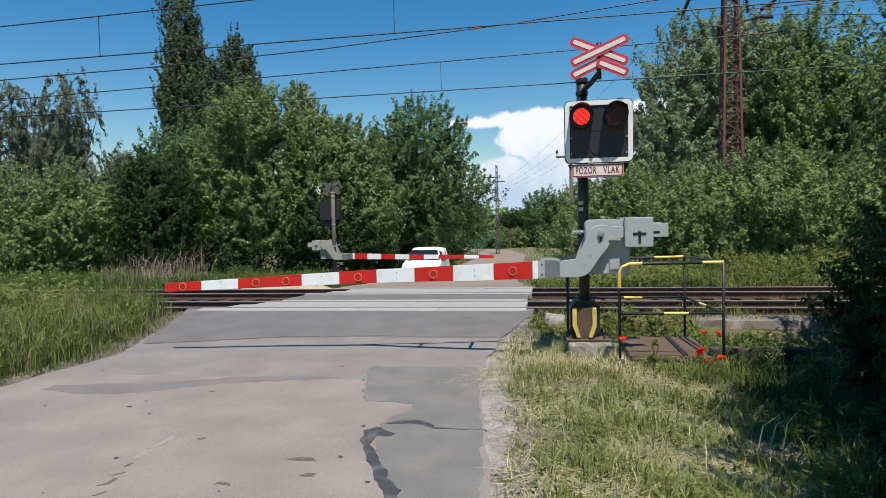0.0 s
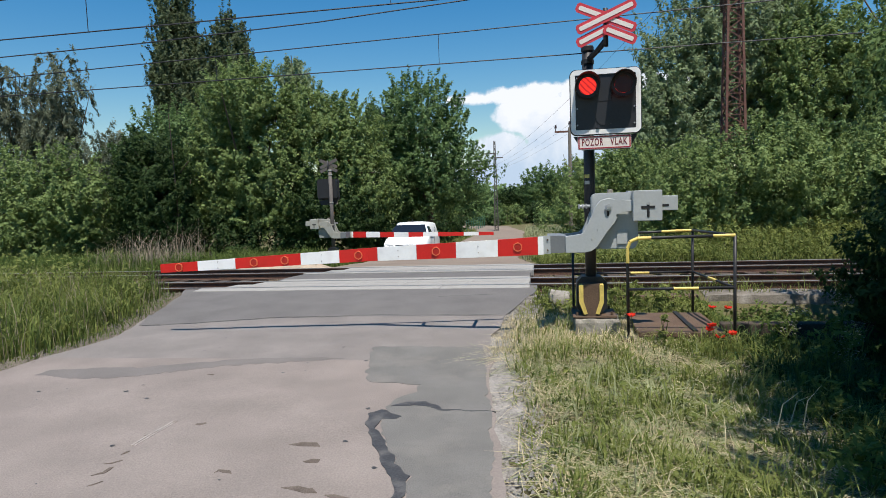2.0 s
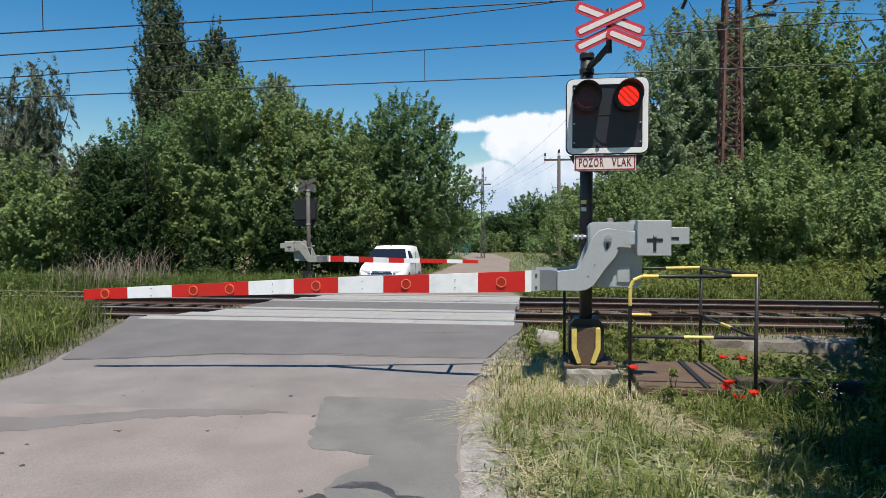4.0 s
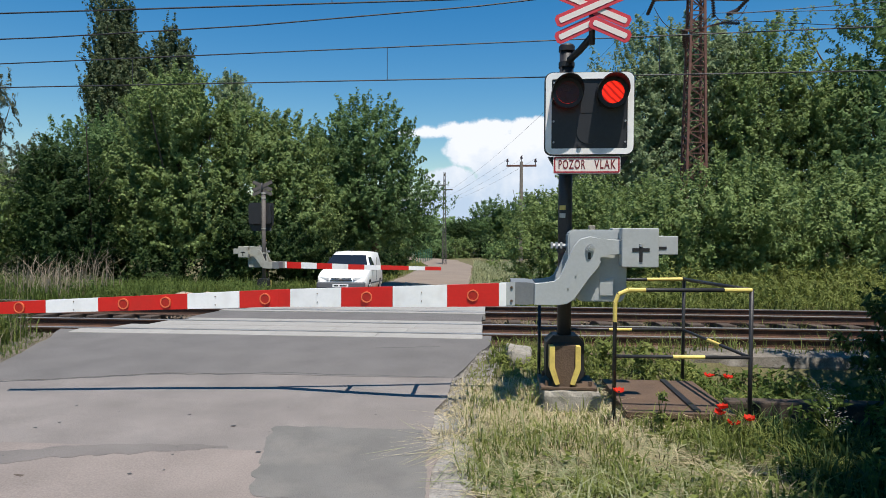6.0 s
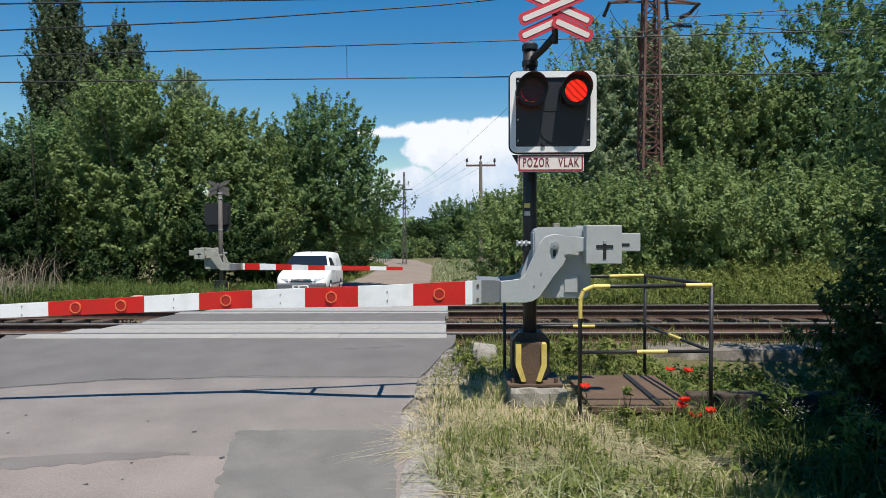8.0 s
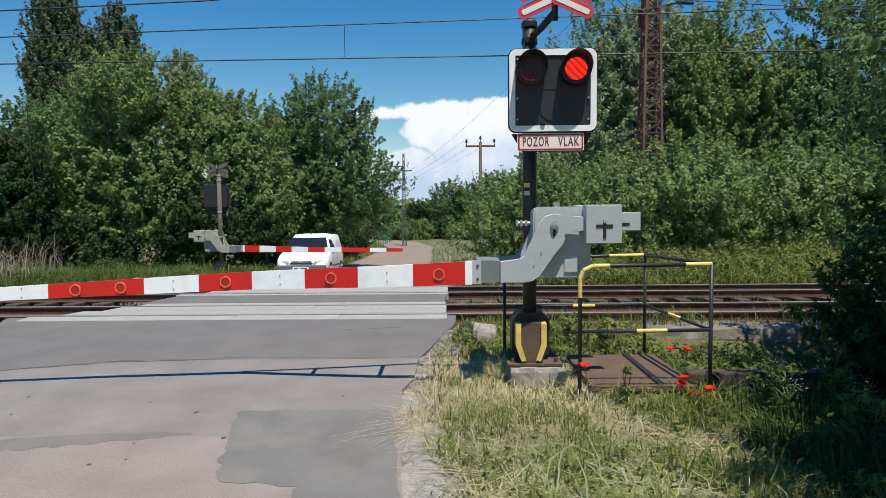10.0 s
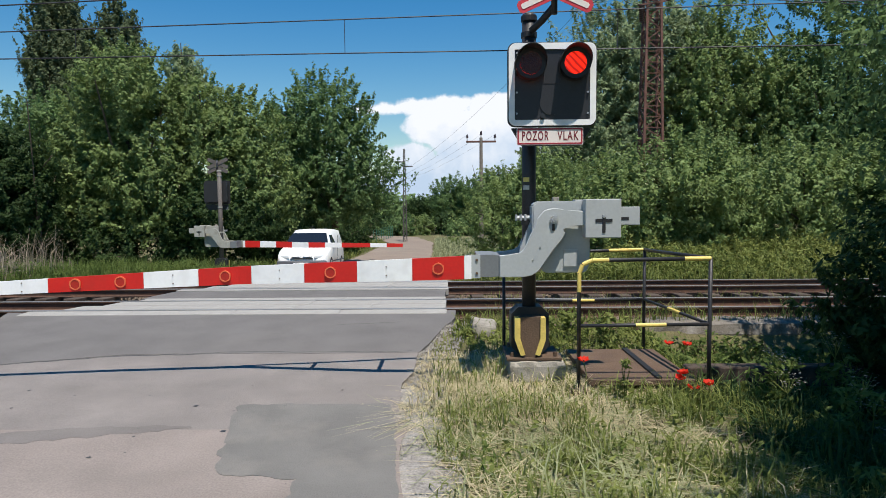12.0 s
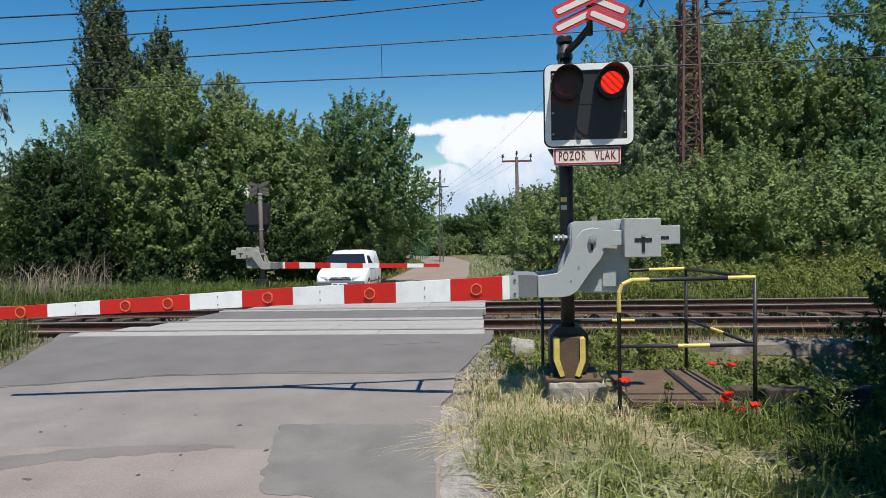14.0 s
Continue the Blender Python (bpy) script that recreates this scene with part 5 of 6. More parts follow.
tree("tree", -13.6, 31.0, [(-13.6, 31, 4.0, 2.8, 2.4, 3.8), (-13.2, 30.3, 6.6, 2.0, 2.0, 2.2), (-15.0, 30.6, 3.0, 2.4, 2.0, 2.6), (-12.2, 30.2, 2.2, 2.2, 2, 2.2)], 700, 110, 0.16, "leaf_warm", "tall light green bushy tree in the thicket", 3, 0.25, sprays=60)
tree("tree", -11.7, 33.0, [(-11.7, 33, 6.6, 1.2, 1.2, 2.4), (-11.9, 33, 8.2, 0.7, 0.7, 1.0)], 150, 90, 0.15, "leaf_pale", "slender pale green young tree rising from the thicket", 4, 0.12, sprays=15)
tree("bush", -18.0, 28.5, [(-17.6, 28.5, 2.2, 1.5, 1.6, 2.7), (-16.4, 28, 1.8, 1.5, 1.6, 2.4)], 320, 110, 0.15, "leaf_dark", "dense dark green bush", 5, 0.1, category="bush", sprays=15)
tree("tree", -19.5, 34, [(-19.5, 34, 4.5, 3.0, 2.4, 3.0), (-17.0, 34, 4.8, 2.4, 2.2, 3.0)], 380, 100, 0.18, "leaf", "mid-green tree at the back of the thicket", 51, 0.2, sprays=20)
tree("bush", -24.5, 27, [(-24.5, 27, 2.0, 3.0, 2.4, 3.0), (-21.6, 26.5, 1.4, 2.2, 2, 2.8), (-27.5, 27, 2.4, 3.0, 2.4, 3.4), (-20.2, 27, 1.8, 1.8, 1.8, 3.0)], 760, 100, 0.16, "leaf_warm", "sprawling light green bush on the bank", 6, 0.1, category="bush", sprays=30)
for k, (px, py, h, w) in enumerate(((-42.3, 72, 33.5, 3.0), (-38.4, 71.5, 22.5, 2.5), (-35.2, 72, 25.6, 3.0))):
    tree("poplar", px, py, [(px, py, h * 0.22, w * 1.15, w, h * 0.20), (px, py, h * 0.42, w * 1.1, w, h * 0.22), (px + 0.1, py, h * 0.60, w, w, h * 0.22), (px - 0.15, py, h * 0.78, w * 0.8, w * 0.7, h * 0.17), (px + w * 0.5, py, h * 0.60, w * 0.55, w * 0.5, h * 0.14), (px - w * 0.6, py, h * 0.52, w * 0.55, w * 0.5, h * 0.12)], 620, 100, 0.34, "leaf_poplar", "tall narrow dark poplar", 10 + k, 0.45, sprays=40, group="poplars", radius=0.95, shoot=1.7, rise=0.85)
for k, (px, py, h, w) in enumerate(((-38.0, 48, 15.3, 2.6), (-43.0, 48, 14.8, 2.4), (-34.8, 50, 8.8, 2.0), (-40.6, 50, 11.5, 2.4))):
    tree("willow", px, py, [(px, py, h * 0.72, w * 0.8, w, h * 0.24), (px - w * 0.2, py, h * 0.5, w, w, h * 0.28), (px + w * 0.3, py, h * 0.3, w, w, h * 0.26)], 230, 80, 0.17, "leaf_grey", "airy grey-green willow with drooping twigs", 20 + k, 0.22, long=2.4, droop=1.6, sprays=24, group="willows", radius=0.5, shoot=1.6, rise=-0.7)
# beyond the tracks on the other side of the road: hedge and tall trees
tree("bush", 3.3, 28.5, [(3.0, 28.5, 1.0, 2.0, 1.8, 2.1), (4.6, 29, 1.9, 2.0, 1.8, 2.0), (6.4, 28, 1.4, 2.0, 1.6, 2.0)], 460, 110, 0.13, "leaf_warm", "rounded light green bush beside the road", 30, 0.08, category="bush", sprays=30)
tree("bush", 7.4, 22.5, [(6.8, 22.5, 1.6, 2.2, 1.6, 2.0), (8.4, 22.6, 1.9, 2.0, 1.6, 1.9), (5.4, 22.8, 1.2, 1.6, 1.4, 1.8)], 520, 110, 0.12, "leaf_warm", "dense green hedge bush behind the tracks", 31, 0.08, category="bush", sprays=40)
tree("bush", 11.6, 22.8, [(11.0, 22.8, 1.4, 2.4, 1.6, 2.1), (13.2, 23, 1.4, 2.4, 1.6, 2.0)], 480, 110, 0.13, "leaf_warm", "dense green hedge bush behind the tracks", 32, 0.08, category="bush", sprays=40)
tree("willow", 8.0, 33.5, [(7.9, 33.5, 6.0, 3.0, 2.4, 5.0), (9.6, 33.5, 7.9, 2.4, 2.2, 3.7), (11.4, 33.5, 7.2, 2.3, 2.0, 4.4), (6.6, 33, 3.8, 2.6, 2.0, 3.4)], 1300, 110, 0.140, "leaf_pale", "tall grey-green willow behind the hedge", 33, 0.3, long=1.5, droop=0.5, sprays=30, group="willows")
tree("tree", 13.2, 32.5, [(13.4, 32.5, 6.4, 2.8, 2.4, 4.6), (12.4, 32, 5.8, 2.4, 2, 3.6), (15.4, 32, 5.4, 2.4, 2, 4.0)], 800, 110, 0.16, "leaf_warm", "tall mid-green tree behind the hedge", 34, 0.3, sprays=30)
tree("tree", 18.4, 31.5, [(18.2, 31.5, 7.2, 3.4, 2.6, 5.8), (20.5, 31, 6.4, 3.0, 2.6, 5.8), (16.6, 31, 4.6, 2.4, 2, 4.2)], 800, 110, 0.17, "leaf", "tall mid-green tree behind the hedge", 35, 0.3, sprays=30)
tree("tree", 24, 30, [(24, 30, 5.5, 3.5, 3, 5.5)], 360, 100, 0.21, "leaf", "tall mid-green tree behind the hedge", 36, 0.3)
# shady tree close to the path
tree("tree", 7.0, 9.2, [(6.9, 9.2, 1.6, 1.9, 2.2, 1.9), (6.5, 9.6, 3.2, 1.7, 2.2, 1.6), (7.2, 9.4, 4.6, 1.8, 2.2, 1.6), (7.6, 7.2, 2.2, 1.7, 1.8, 2.4), (8.4, 10.5, 4.5, 2.2, 2, 2.6)], 560, 120, 0.085, "leaf", "overhanging shady leafy tree beside the verge", 40, 0.14, long=1.5, radius=0.42, sprays=25)
tree("tree", 7.0, 4.6, [(4.0, 1.8, 4.5, 1.3, 1.6, 0.8), (4.2, 3.5, 4.5, 1.5, 1.8, 0.9), (4.6, 5.3, 4.8, 1.4, 1.4, 0.9), (5.35, 7.05, 5.1, 1.2, 1.4, 0.9), (6.6, 4.6, 3.8, 1.6, 1.8, 1.8), (6.4, 7.0, 4.4, 1.2, 1.3, 1.1)], 700, 110, 0.10, "leaf", "broad shady tree overhanging the verge", 42, 0.16, long=1.5, radius=0.45)
# undergrowth leaves coloured darker, to deepen the shade beside the verge
tree("bush", 5.6, 7.9, [(5.7, 8.0, 0.6, 1.2, 1.5, 0.9), (5.3, 9.4, 0.5, 0.9, 0.9, 0.8), (5.25, 9.3, 0.9, 0.75, 0.9, 1.2), (5.05, 8.0, 0.4, 0.7, 0.8, 0.6)], 300, 110, 0.07, "leaf_dark", "undergrowth coloured dark green for shade", 41, 0.04, category="bush", long=1.8, radius=0.33, limbs=4)
tree("bush", 5.0, 6.2, [(5.2, 6.4, 0.5, 1.1, 1.2, 0.9), (4.7, 5.0, 0.3, 0.8, 0.9, 0.7), (5.4, 4.2, 0.6, 1.0, 1.0, 0.9)], 200, 110, 0.07, "leaf_dark", "undergrowth coloured dark green for shade", 43, 0.04, category="bush", long=1.8, radius=0.33, limbs=4)
tree("tree", 8.6, 5.6, [(6.6, 5.8, 6.4, 2.4, 3.4, 1.3), (5.2, 3.4, 5.8, 1.4, 2.6, 0.8), (8.4, 4.0, 5.0, 2.0, 3.0, 2.6)], 520, 110, 0.13, "leaf", "tall dense tree shading the verge", 44, 0.2, long=1.4, radius=0.5)
# end of the road
for k, (px, py, r, h, m) in enumerate(((0.6, 90, 3.4, 5.8, "leaf"), (5.0, 88, 3.4, 6.0, "leaf"), (-3.4, 104, 3.0, 3.4, "leaf_dark"), (12, 80, 4.5, 6.5, "leaf_warm"), (-13.0, 70, 4.0, 6.5, "leaf"), (5.4, 62, 2.6, 5.0, "leaf_warm"), (7.5, 42, 3.2, 4.4, "leaf_warm"))):
    tree("tree", px, py, [(px, py, h * 0.50, r, r * 0.7, h * 0.5), (px + r * 0.5, py, h * 0.4, r * 0.7, r * 0.6, h * 0.36)], 200, 90, 0.28, m, "leafy tree by the far end of the road", 60 + k, 0.25, radius=0.9, sprays=20, group="far trees")


for k in range(10):
    px, py = -13.0 + 2.4 * k, 72 + 1.7 * (k % 3)
    h = 0.5 + 0.5 * (k % 3) + (0.9 if k > 6 else 0)
    tree("bush", px, py, [(px, py, -0.7, 1.8, 1.2, 0.9 + 0.5 * h), (px + 0.9, py + 0.4, -0.5, 1.3, 1.0, 0.7 + 0.5 * h)], 60, 90, 0.24, ("leaf", "leaf_warm", "leaf_dark")[k % 3], "leafy bush across the bend of the road", 80 + k, 0.06, category="bush", radius=0.7, group="far bushes")
# undergrowth beneath the thicket, shade put into its dark leaf colour
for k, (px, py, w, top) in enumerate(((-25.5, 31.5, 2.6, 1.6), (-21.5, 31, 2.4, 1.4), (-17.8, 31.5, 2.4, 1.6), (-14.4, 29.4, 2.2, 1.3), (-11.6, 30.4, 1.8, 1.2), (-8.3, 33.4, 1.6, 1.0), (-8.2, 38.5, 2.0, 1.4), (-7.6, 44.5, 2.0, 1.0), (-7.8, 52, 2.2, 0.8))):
    tree("bush", px, py, [(px, py, -0.3, w, 1.4, top + 0.5), (px + w * 0.5, py - 0.5, -0.6, w * 0.7, 1.1, top + 0.2)], 150, 90, 0.15, "leaf_dark", "low bush, leaves coloured dark as the shade under the trees", 120 + k, 0.05, category="bush", radius=0.5, limbs=3, group="undergrowth")
tree("bush", -15.4, 27.4, [(-16.2, 27.4, 2.0, 1.3, 1.4, 3.1), (-17.4, 27.6, 2.4, 1.2, 1.4, 3.0)], 340, 100, 0.14, "leaf_dark", "tall dense dark green bush", 140, 0.08, category="bush", sprays=12)


def far_wood():
    rng = np.random.default_rng(99)
    clumps = []
    for k in range(1500):
        x = rng.uniform(-150, 150)
        y = 120 + 20 * rng.random() + abs(x) * -0.25
        clumps.append((x, y, rng.uniform(-1.5, 4.6) * (0.8 + 0.3 * noise.noise((x * 0.1, 0, 0))), 1.8, 0, -0.8, 0.5))
    ob = quads("far_woods", leaf_cloud(clumps, 45, 0.8, rng), "leaf", corners=3)
    tagged(ob, "distant belt of green woods", "woods", kind="stuff")


far_wood()


def blades(name, region, count, h0, h1, width, material, label, seed, lean=0.35, keep=None, flat=0.0, clump=0.5):
    """Grass blades: bent strips of two quads."""
    rng = np.random.default_rng(seed)
    x0, x1, y0, y1 = region
    x, y = rng.uniform(x0, x1, count), rng.uniform(y0, y1, count)
    if keep is not None:
        ok = np.array([keep(a, b, rng) for a, b in zip(x, y)])
        x, y = x[ok], y[ok]
    k = len(x)
    z = np.array([ground_z(a, b) for a, b in zip(x, y)]) - 0.01
    h = h0 + (h1 - h0) * rng.random(k) ** 1.5
    tall = 0.75 + clump * np.array([noise.noise((a * 0.9, b * 0.9, seed)) for a, b in zip(x, y)])
    h = h * tall
    a = rng.uniform(0, 6.283, k)
    d = np.stack([np.cos(a), np.sin(a), 0 * a], 1)
    s = np.stack([-np.sin(a), np.cos(a), 0 * a], 1)
    w = width * (0.6 + 0.8 * rng.random(k))[:, None]
    l = (lean * (0.3 + 1.2 * rng.random(k)))[:, None]
    base = np.stack([x, y, z], 1)
    upv = np.array([0, 0, 1.0])
    hh = h[:, None]
    if flat:
        lie = (rng.random(k) < flat)[:, None]
        rise = np.where(lie, 0.12, 1.0)
        push = np.where(lie, 0.95, 0.0)
    else:
        rise, push = 1.0, 0.0
    lift = np.where(rise < 0.5, rng.random(k)[:, None] * 0.05, 0.0) if flat else 0.0
    base = base + upv * lift
    mid = base + upv * hh * 0.55 * rise + d * hh * (l * 0.25 + push * 0.5)
    tip = base + upv * hh * np.maximum(0.5, 0.95 - 0.3 * l) * rise + d * hh * (l + push)
    v = np.empty((k, 2, 4, 3))
    v[:, 0, 0], v[:, 0, 1], v[:, 0, 2], v[:, 0, 3] = base - s * w, base + s * w, mid + s * w * 0.8, mid - s * w * 0.8
    v[:, 1, 0], v[:, 1, 1], v[:, 1, 2], v[:, 1, 3] = mid - s * w * 0.8, mid + s * w * 0.8, tip + s * w * 0.12, tip - s * w * 0.12
    verts = v.reshape(-1, 3)
    return tagged(quads(name, verts, material), label, "grass", kind="stuff")


def weed_carpet(name, region, count, h0, h1, leaf, material, label, seed, keep):
    """Low leafy plants standing close together."""
    rng = np.random.default_rng(seed)
    x0, x1, y0, y1 = region
    clumps = []
    for k in range(count):
        x, y = rng.uniform(x0, x1), rng.uniform(y0, y1)
        if not keep(x, y):
            continue
        h = (h0 + (h1 - h0) * rng.random()) * max(0.25, 0.8 + 0.8 * noise.noise((x * 0.6, y * 0.6, seed)))
        up = Vector((rng.normal() * 0.25, rng.normal() * 0.25, 1.0)).normalized() * h
        clumps.append((x, y, ground_z(x, y) + h * 0.35, leaf * 2.6, rng.normal() * 0.4, -0.3 + rng.normal() * 0.4, 0.6, *up))
    return tagged(quads(name, leaf_cloud(clumps, 12, leaf * 1.1, rng, 1.7, 0.1, 4), material), label, "weeds", kind="stuff")


def verge(a, b, rng):
    return a > edge(ROAD_RIGHT, b) + 0.12 + 0.2 * noise.noise((b * 2, 0, 4)) + 0.25 * rng.random() * (b < 8)


def off_cover(a, b, rng):
    return verge(a, b, rng) and not (1.9 < a < 3.05 and 9.05 < b < 10.35) and not (1.25 < a < 1.86 and 9.3 < b < 9.95)


def tufted(limit, seed):
    def keep(a, b, rng):
        return off_cover(a, b, rng) and noise.noise((a * 1.6, b * 1.6, seed)) + 0.4 * noise.noise((a * 5, b * 5, seed)) > limit + 0.3 * (rng.random() - 0.5)
    return keep


blades("grass_verge", (0.2, 3.5, 1.5, 9.2), 30000, 0.04, 0.17, 0.0040, "grass", "short mown green grass on the verge", 1, 0.9, off_cover, 0.3)
blades("grass_tufts", (0.5, 3.5, 1.6, 9.6), 26000, 0.14, 0.34, 0.0055, "grass", "fresh green grass tufts on the verge", 21, 0.8, tufted(0.02, 3.0), 0.2)
blades("broad_weeds", (0.7, 4.2, 2.0, 9.6), 2600, 0.08, 0.22, 0.014, "grass_deep", "broad-leaved green weeds in the verge", 22, 1.0, tufted(0.1, 8.0), 0.2)
blades("hay", (0.3, 2.6, 1.6, 8.6), 8500, 0.18, 0.50, 0.0048, "hay", "pale green cut hay lying on the verge", 24, 1.0, tufted(-0.2, 12.0), 0.9)
blades("dry_grass", (0.2, 2.9, 1.8, 10.4), 13000, 0.14, 0.42, 0.0036, "straw", "dry cut straw lying on the verge", 2, 1.0, tufted(-0.12, 6.0), 0.93)
blades("straw_heap", (0.3, 1.95, 8.2, 10.2), 21000, 0.15, 0.42, 0.0036, "straw", "heap of dry straw by the mast foot", 3, 0.9, off_cover, 0.94)
blades("thatch", (0.5, 3.3, 2.0, 9.2), 9000, 0.06, 0.22, 0.004, "thatch", "brown withered stalks among the verge grass", 29, 1.0, tufted(-0.1, 15.0), 0.6)
blades("weeds", (0.5, 6.5, 8.4, 12.4), 7500, 0.10, 0.40, 0.0055, "grass", "green weeds round the railing", 4, 0.6, off_cover)
# tall grass and weeds take the dark leaf greens, shade put into the blades
blades("verge_tall", (3.1, 7.0, 2.0, 9.5), 8000, 0.2, 0.6, 0.006, "leaf_dark", "longer grass beside the verge, coloured dark for shade", 5, 0.7, off_cover)
blades("shade_weeds", (2.9, 7.0, 2.0, 9.5), 9000, 0.15, 0.5, 0.010, "leaf_dark", "weeds beside the verge, coloured dark for shade", 35, 0.9, off_cover)
blades("track_weeds", (0.8, 14, 11.6, 19.0), 7000, 0.10, 0.55, 0.005, "grass", "thin weeds growing through the ballast", 6, 0.4)
blades("grass_bank_dry", (-14, -5.15, 5.0, 12.6), 3500, 0.4, 1.05, 0.0035, "reed", "dry seed stalks in the uncut grass", 17, 0.3, lambda a, b, r: a < edge(ROAD_LEFT, b) - 0.3)
blades("bank_weeds", (-13, -5.4, 5.0, 12.6), 9000, 0.25, 0.75, 0.009, "grass", "broad-leaved weeds in the uncut grass", 23, 0.8, lambda a, b, r: a < edge(ROAD_LEFT, b) - 0.3, 0, 0.9)
blades("grass_bank", (-14, -5.15, 5.0, 12.6), 22000, 0.35, 0.95, 0.005, "grass", "tall uncut grass on the bank beside the road", 7, 0.55, lambda a, b, r: a < edge(ROAD_LEFT, b) - 0.42 - 0.25 * r.random(), 0, 0.9)
blades("grass_bank", (-12, -5.15, 4.6, 12.6), 12000, 0.3, 0.8, 0.006, "grass_deep", "fresh green grass on the bank beside the road", 27, 0.6, lambda a, b, r: a < edge(ROAD_LEFT, b) - 0.32 - 0.25 * r.random(), 0, 0.9)
blades("grass_edge", (-7, -5.0, 4.5, 12.6), 8000, 0.08, 0.3, 0.004, "grass_deep", "short grass fringe along the asphalt", 8, 0.6, lambda a, b, r: a < edge(ROAD_LEFT, b) - 0.05)
# coloured with the deeper green, as shade on the grass here
blades("grass_far", (-20, -5.9, 19.2, 27), 18000, 0.3, 0.9, 0.010, "grass_deep", "tall grass beyond the tracks, its green deepened for shade", 9, 0.4, lambda a, b, r: a < edge(ROAD_LEFT, b) - 0.3)
blades("grass_far", (0.4, 16, 19.0, 23), 16000, 0.2, 0.75, 0.009, "grass", "green grass on the low bank beyond the tracks", 10, 0.8, lambda a, b, r: a > edge(ROAD_RIGHT, b) + 0.3)
weed_carpet("weed_bank", (0.9, 17, 19.2, 22.6), 5200, 0.15, 0.75, 0.062, "grass", "low leafy weeds covering the bank beyond the tracks", 61, lambda a, b: a > edge(ROAD_RIGHT, b) + 0.5)
weed_carpet("weed_bank", (-20, -6.4, 19.6, 27), 4500, 0.15, 0.85, 0.062, "grass_deep", "leafy weeds and nettles beyond the tracks", 62, lambda a, b: a < edge(ROAD_LEFT, b) - 0.5)
weed_carpet("weed_bank", (-15, -5.7, 5.2, 12.5), 5200, 0.15, 0.95, 0.040, "grass", "leafy weeds among the uncut grass of the bank", 63, lambda a, b: a < edge(ROAD_LEFT, b) - 0.45)
weed_carpet("weed_bank", (-16, -7.4, 10.2, 12.6), 1500, 0.5, 1.35, 0.045, "grass", "tall leafy weeds at the top of the bank", 64, lambda a, b: True)
weed_carpet("weed_bank", (3.2, 7.0, 9.4, 11.8), 1700, 0.05, 0.5, 0.045, "grass_deep", "green weeds beside the old concrete edge", 65, lambda a, b: True)
weed_carpet("weed_bank", (0.9, 3.4, 10.45, 11.9), 420, 0.05, 0.32, 0.034, "grass", "low green weeds behind the drain cover", 67, lambda a, b: True)
weed_carpet("verge_weeds", (0.9, 3.7, 2.2, 8.9), 500, 0.03, 0.18, 0.036, "grass", "small leafy weeds in the verge", 66, lambda a, b: a > edge(ROAD_RIGHT, b) + 0.5)
blades("grass_road", (-0.9, 5, 24, 62), 18000, 0.25, 0.85, 0.013, "hay", "pale grass along the far road", 11, 0.4, lambda a, b, r: a > edge(ROAD_RIGHT, b) + 0.15)
blades("grass_road", (-9, -4.0, 27, 62), 9000, 0.3, 0.7, 0.014, "grass", "pale grass along the far road", 12, 0.4, lambda a, b, r: a < edge(ROAD_LEFT, b) - 0.2)
# deeper green on the next two, shade put into the blade colour
blades("grass_far", (-26, -6.2, 26, 34), 8000, 0.3, 0.8, 0.013, "grass_deep", "grass under the thicket, its green deepened for shade", 18, 0.4)
blades("grass_far", (-34, -14, 19.0, 27), 9000, 0.4, 1.1, 0.013, "grass_deep", "tall grass beyond the tracks, its green deepened for shade", 19, 0.4)
blades("dry_reeds", (-13.9, -10.9, 19.6, 22.5), 620, 0.9, 2.3, 0.007, "reed", "dry brown reed stalks beyond the tracks", 13, 0.45)


def leafy_weed(x, y, h, w, leaf, seed, material="grass"):
    rng = np.random.default_rng(seed)
    z = ground_z(x, y)
    root = thing("weed", (x, y, z), "upright leafy green weed", "weed", "leafy weeds")
    for k in range(5):
        a = rng.random() * 6.28
        bm = BM()
        tube(bm, [(x, y, z - 0.02), (x + 0.3 * w * math.cos(a), y + 0.3 * w * math.sin(a), z + 0.5 * h), (x + w * math.cos(a) * 0.8, y + w * math.sin(a) * 0.8, z + h * (0.7 + 0.3 * rng.random()))], 0.005, 0.002, n=4)
        part("stalk", bm, "grass_deep", root)
    clumps = [(x + rng.normal() * w * 0.45, y + rng.normal() * w * 0.45, z + h * (0.1 + 0.9 * rng.random()), min(0.07, 0.03 + 0.2 * w), rng.normal() * 0.4, -0.3 + rng.normal() * 0.4, 0.5) for k in range(int((10 if w < 0.1 else 22) * h / 0.4))]
    quads("leaves", leaf_cloud(clumps, 12, leaf, rng, 2.0, 0.2, 4), material, root, "narrow green leaves")


for k, (x, y, h, w) in enumerate(((2.26, 8.72, 0.40, 0.05), (0.86, 11.25, 0.26, 0.14), (3.35, 8.95, 0.25, 0.15), (2.62, 10.9, 0.35, 0.22), (1.75, 10.9, 0.3, 0.22), (3.6, 10.3, 0.4, 0.2), (2.2, 11.2, 0.35, 0.25))):
    leafy_weed(x, y, h, w, 0.036 if w < 0.1 else 0.05, 200 + k)
for k, (x, y, h, w) in enumerate(((3.5, 7.6, 0.55, 0.25), (3.9, 6.7, 0.6, 0.28), (3.4, 8.4, 0.5, 0.22), (4.4, 7.6, 0.7, 0.3), (3.1, 6.4, 0.4, 0.25), (3.6, 5.6, 0.5, 0.3), (4.1, 8.6, 0.65, 0.28), (4.7, 6.8, 0.7, 0.3), (2.8, 5.2, 0.35, 0.25), (4.9, 8.6, 0.8, 0.3))):
    leafy_weed(x, y, h, w, 0.038, 300 + k, "grass_deep")


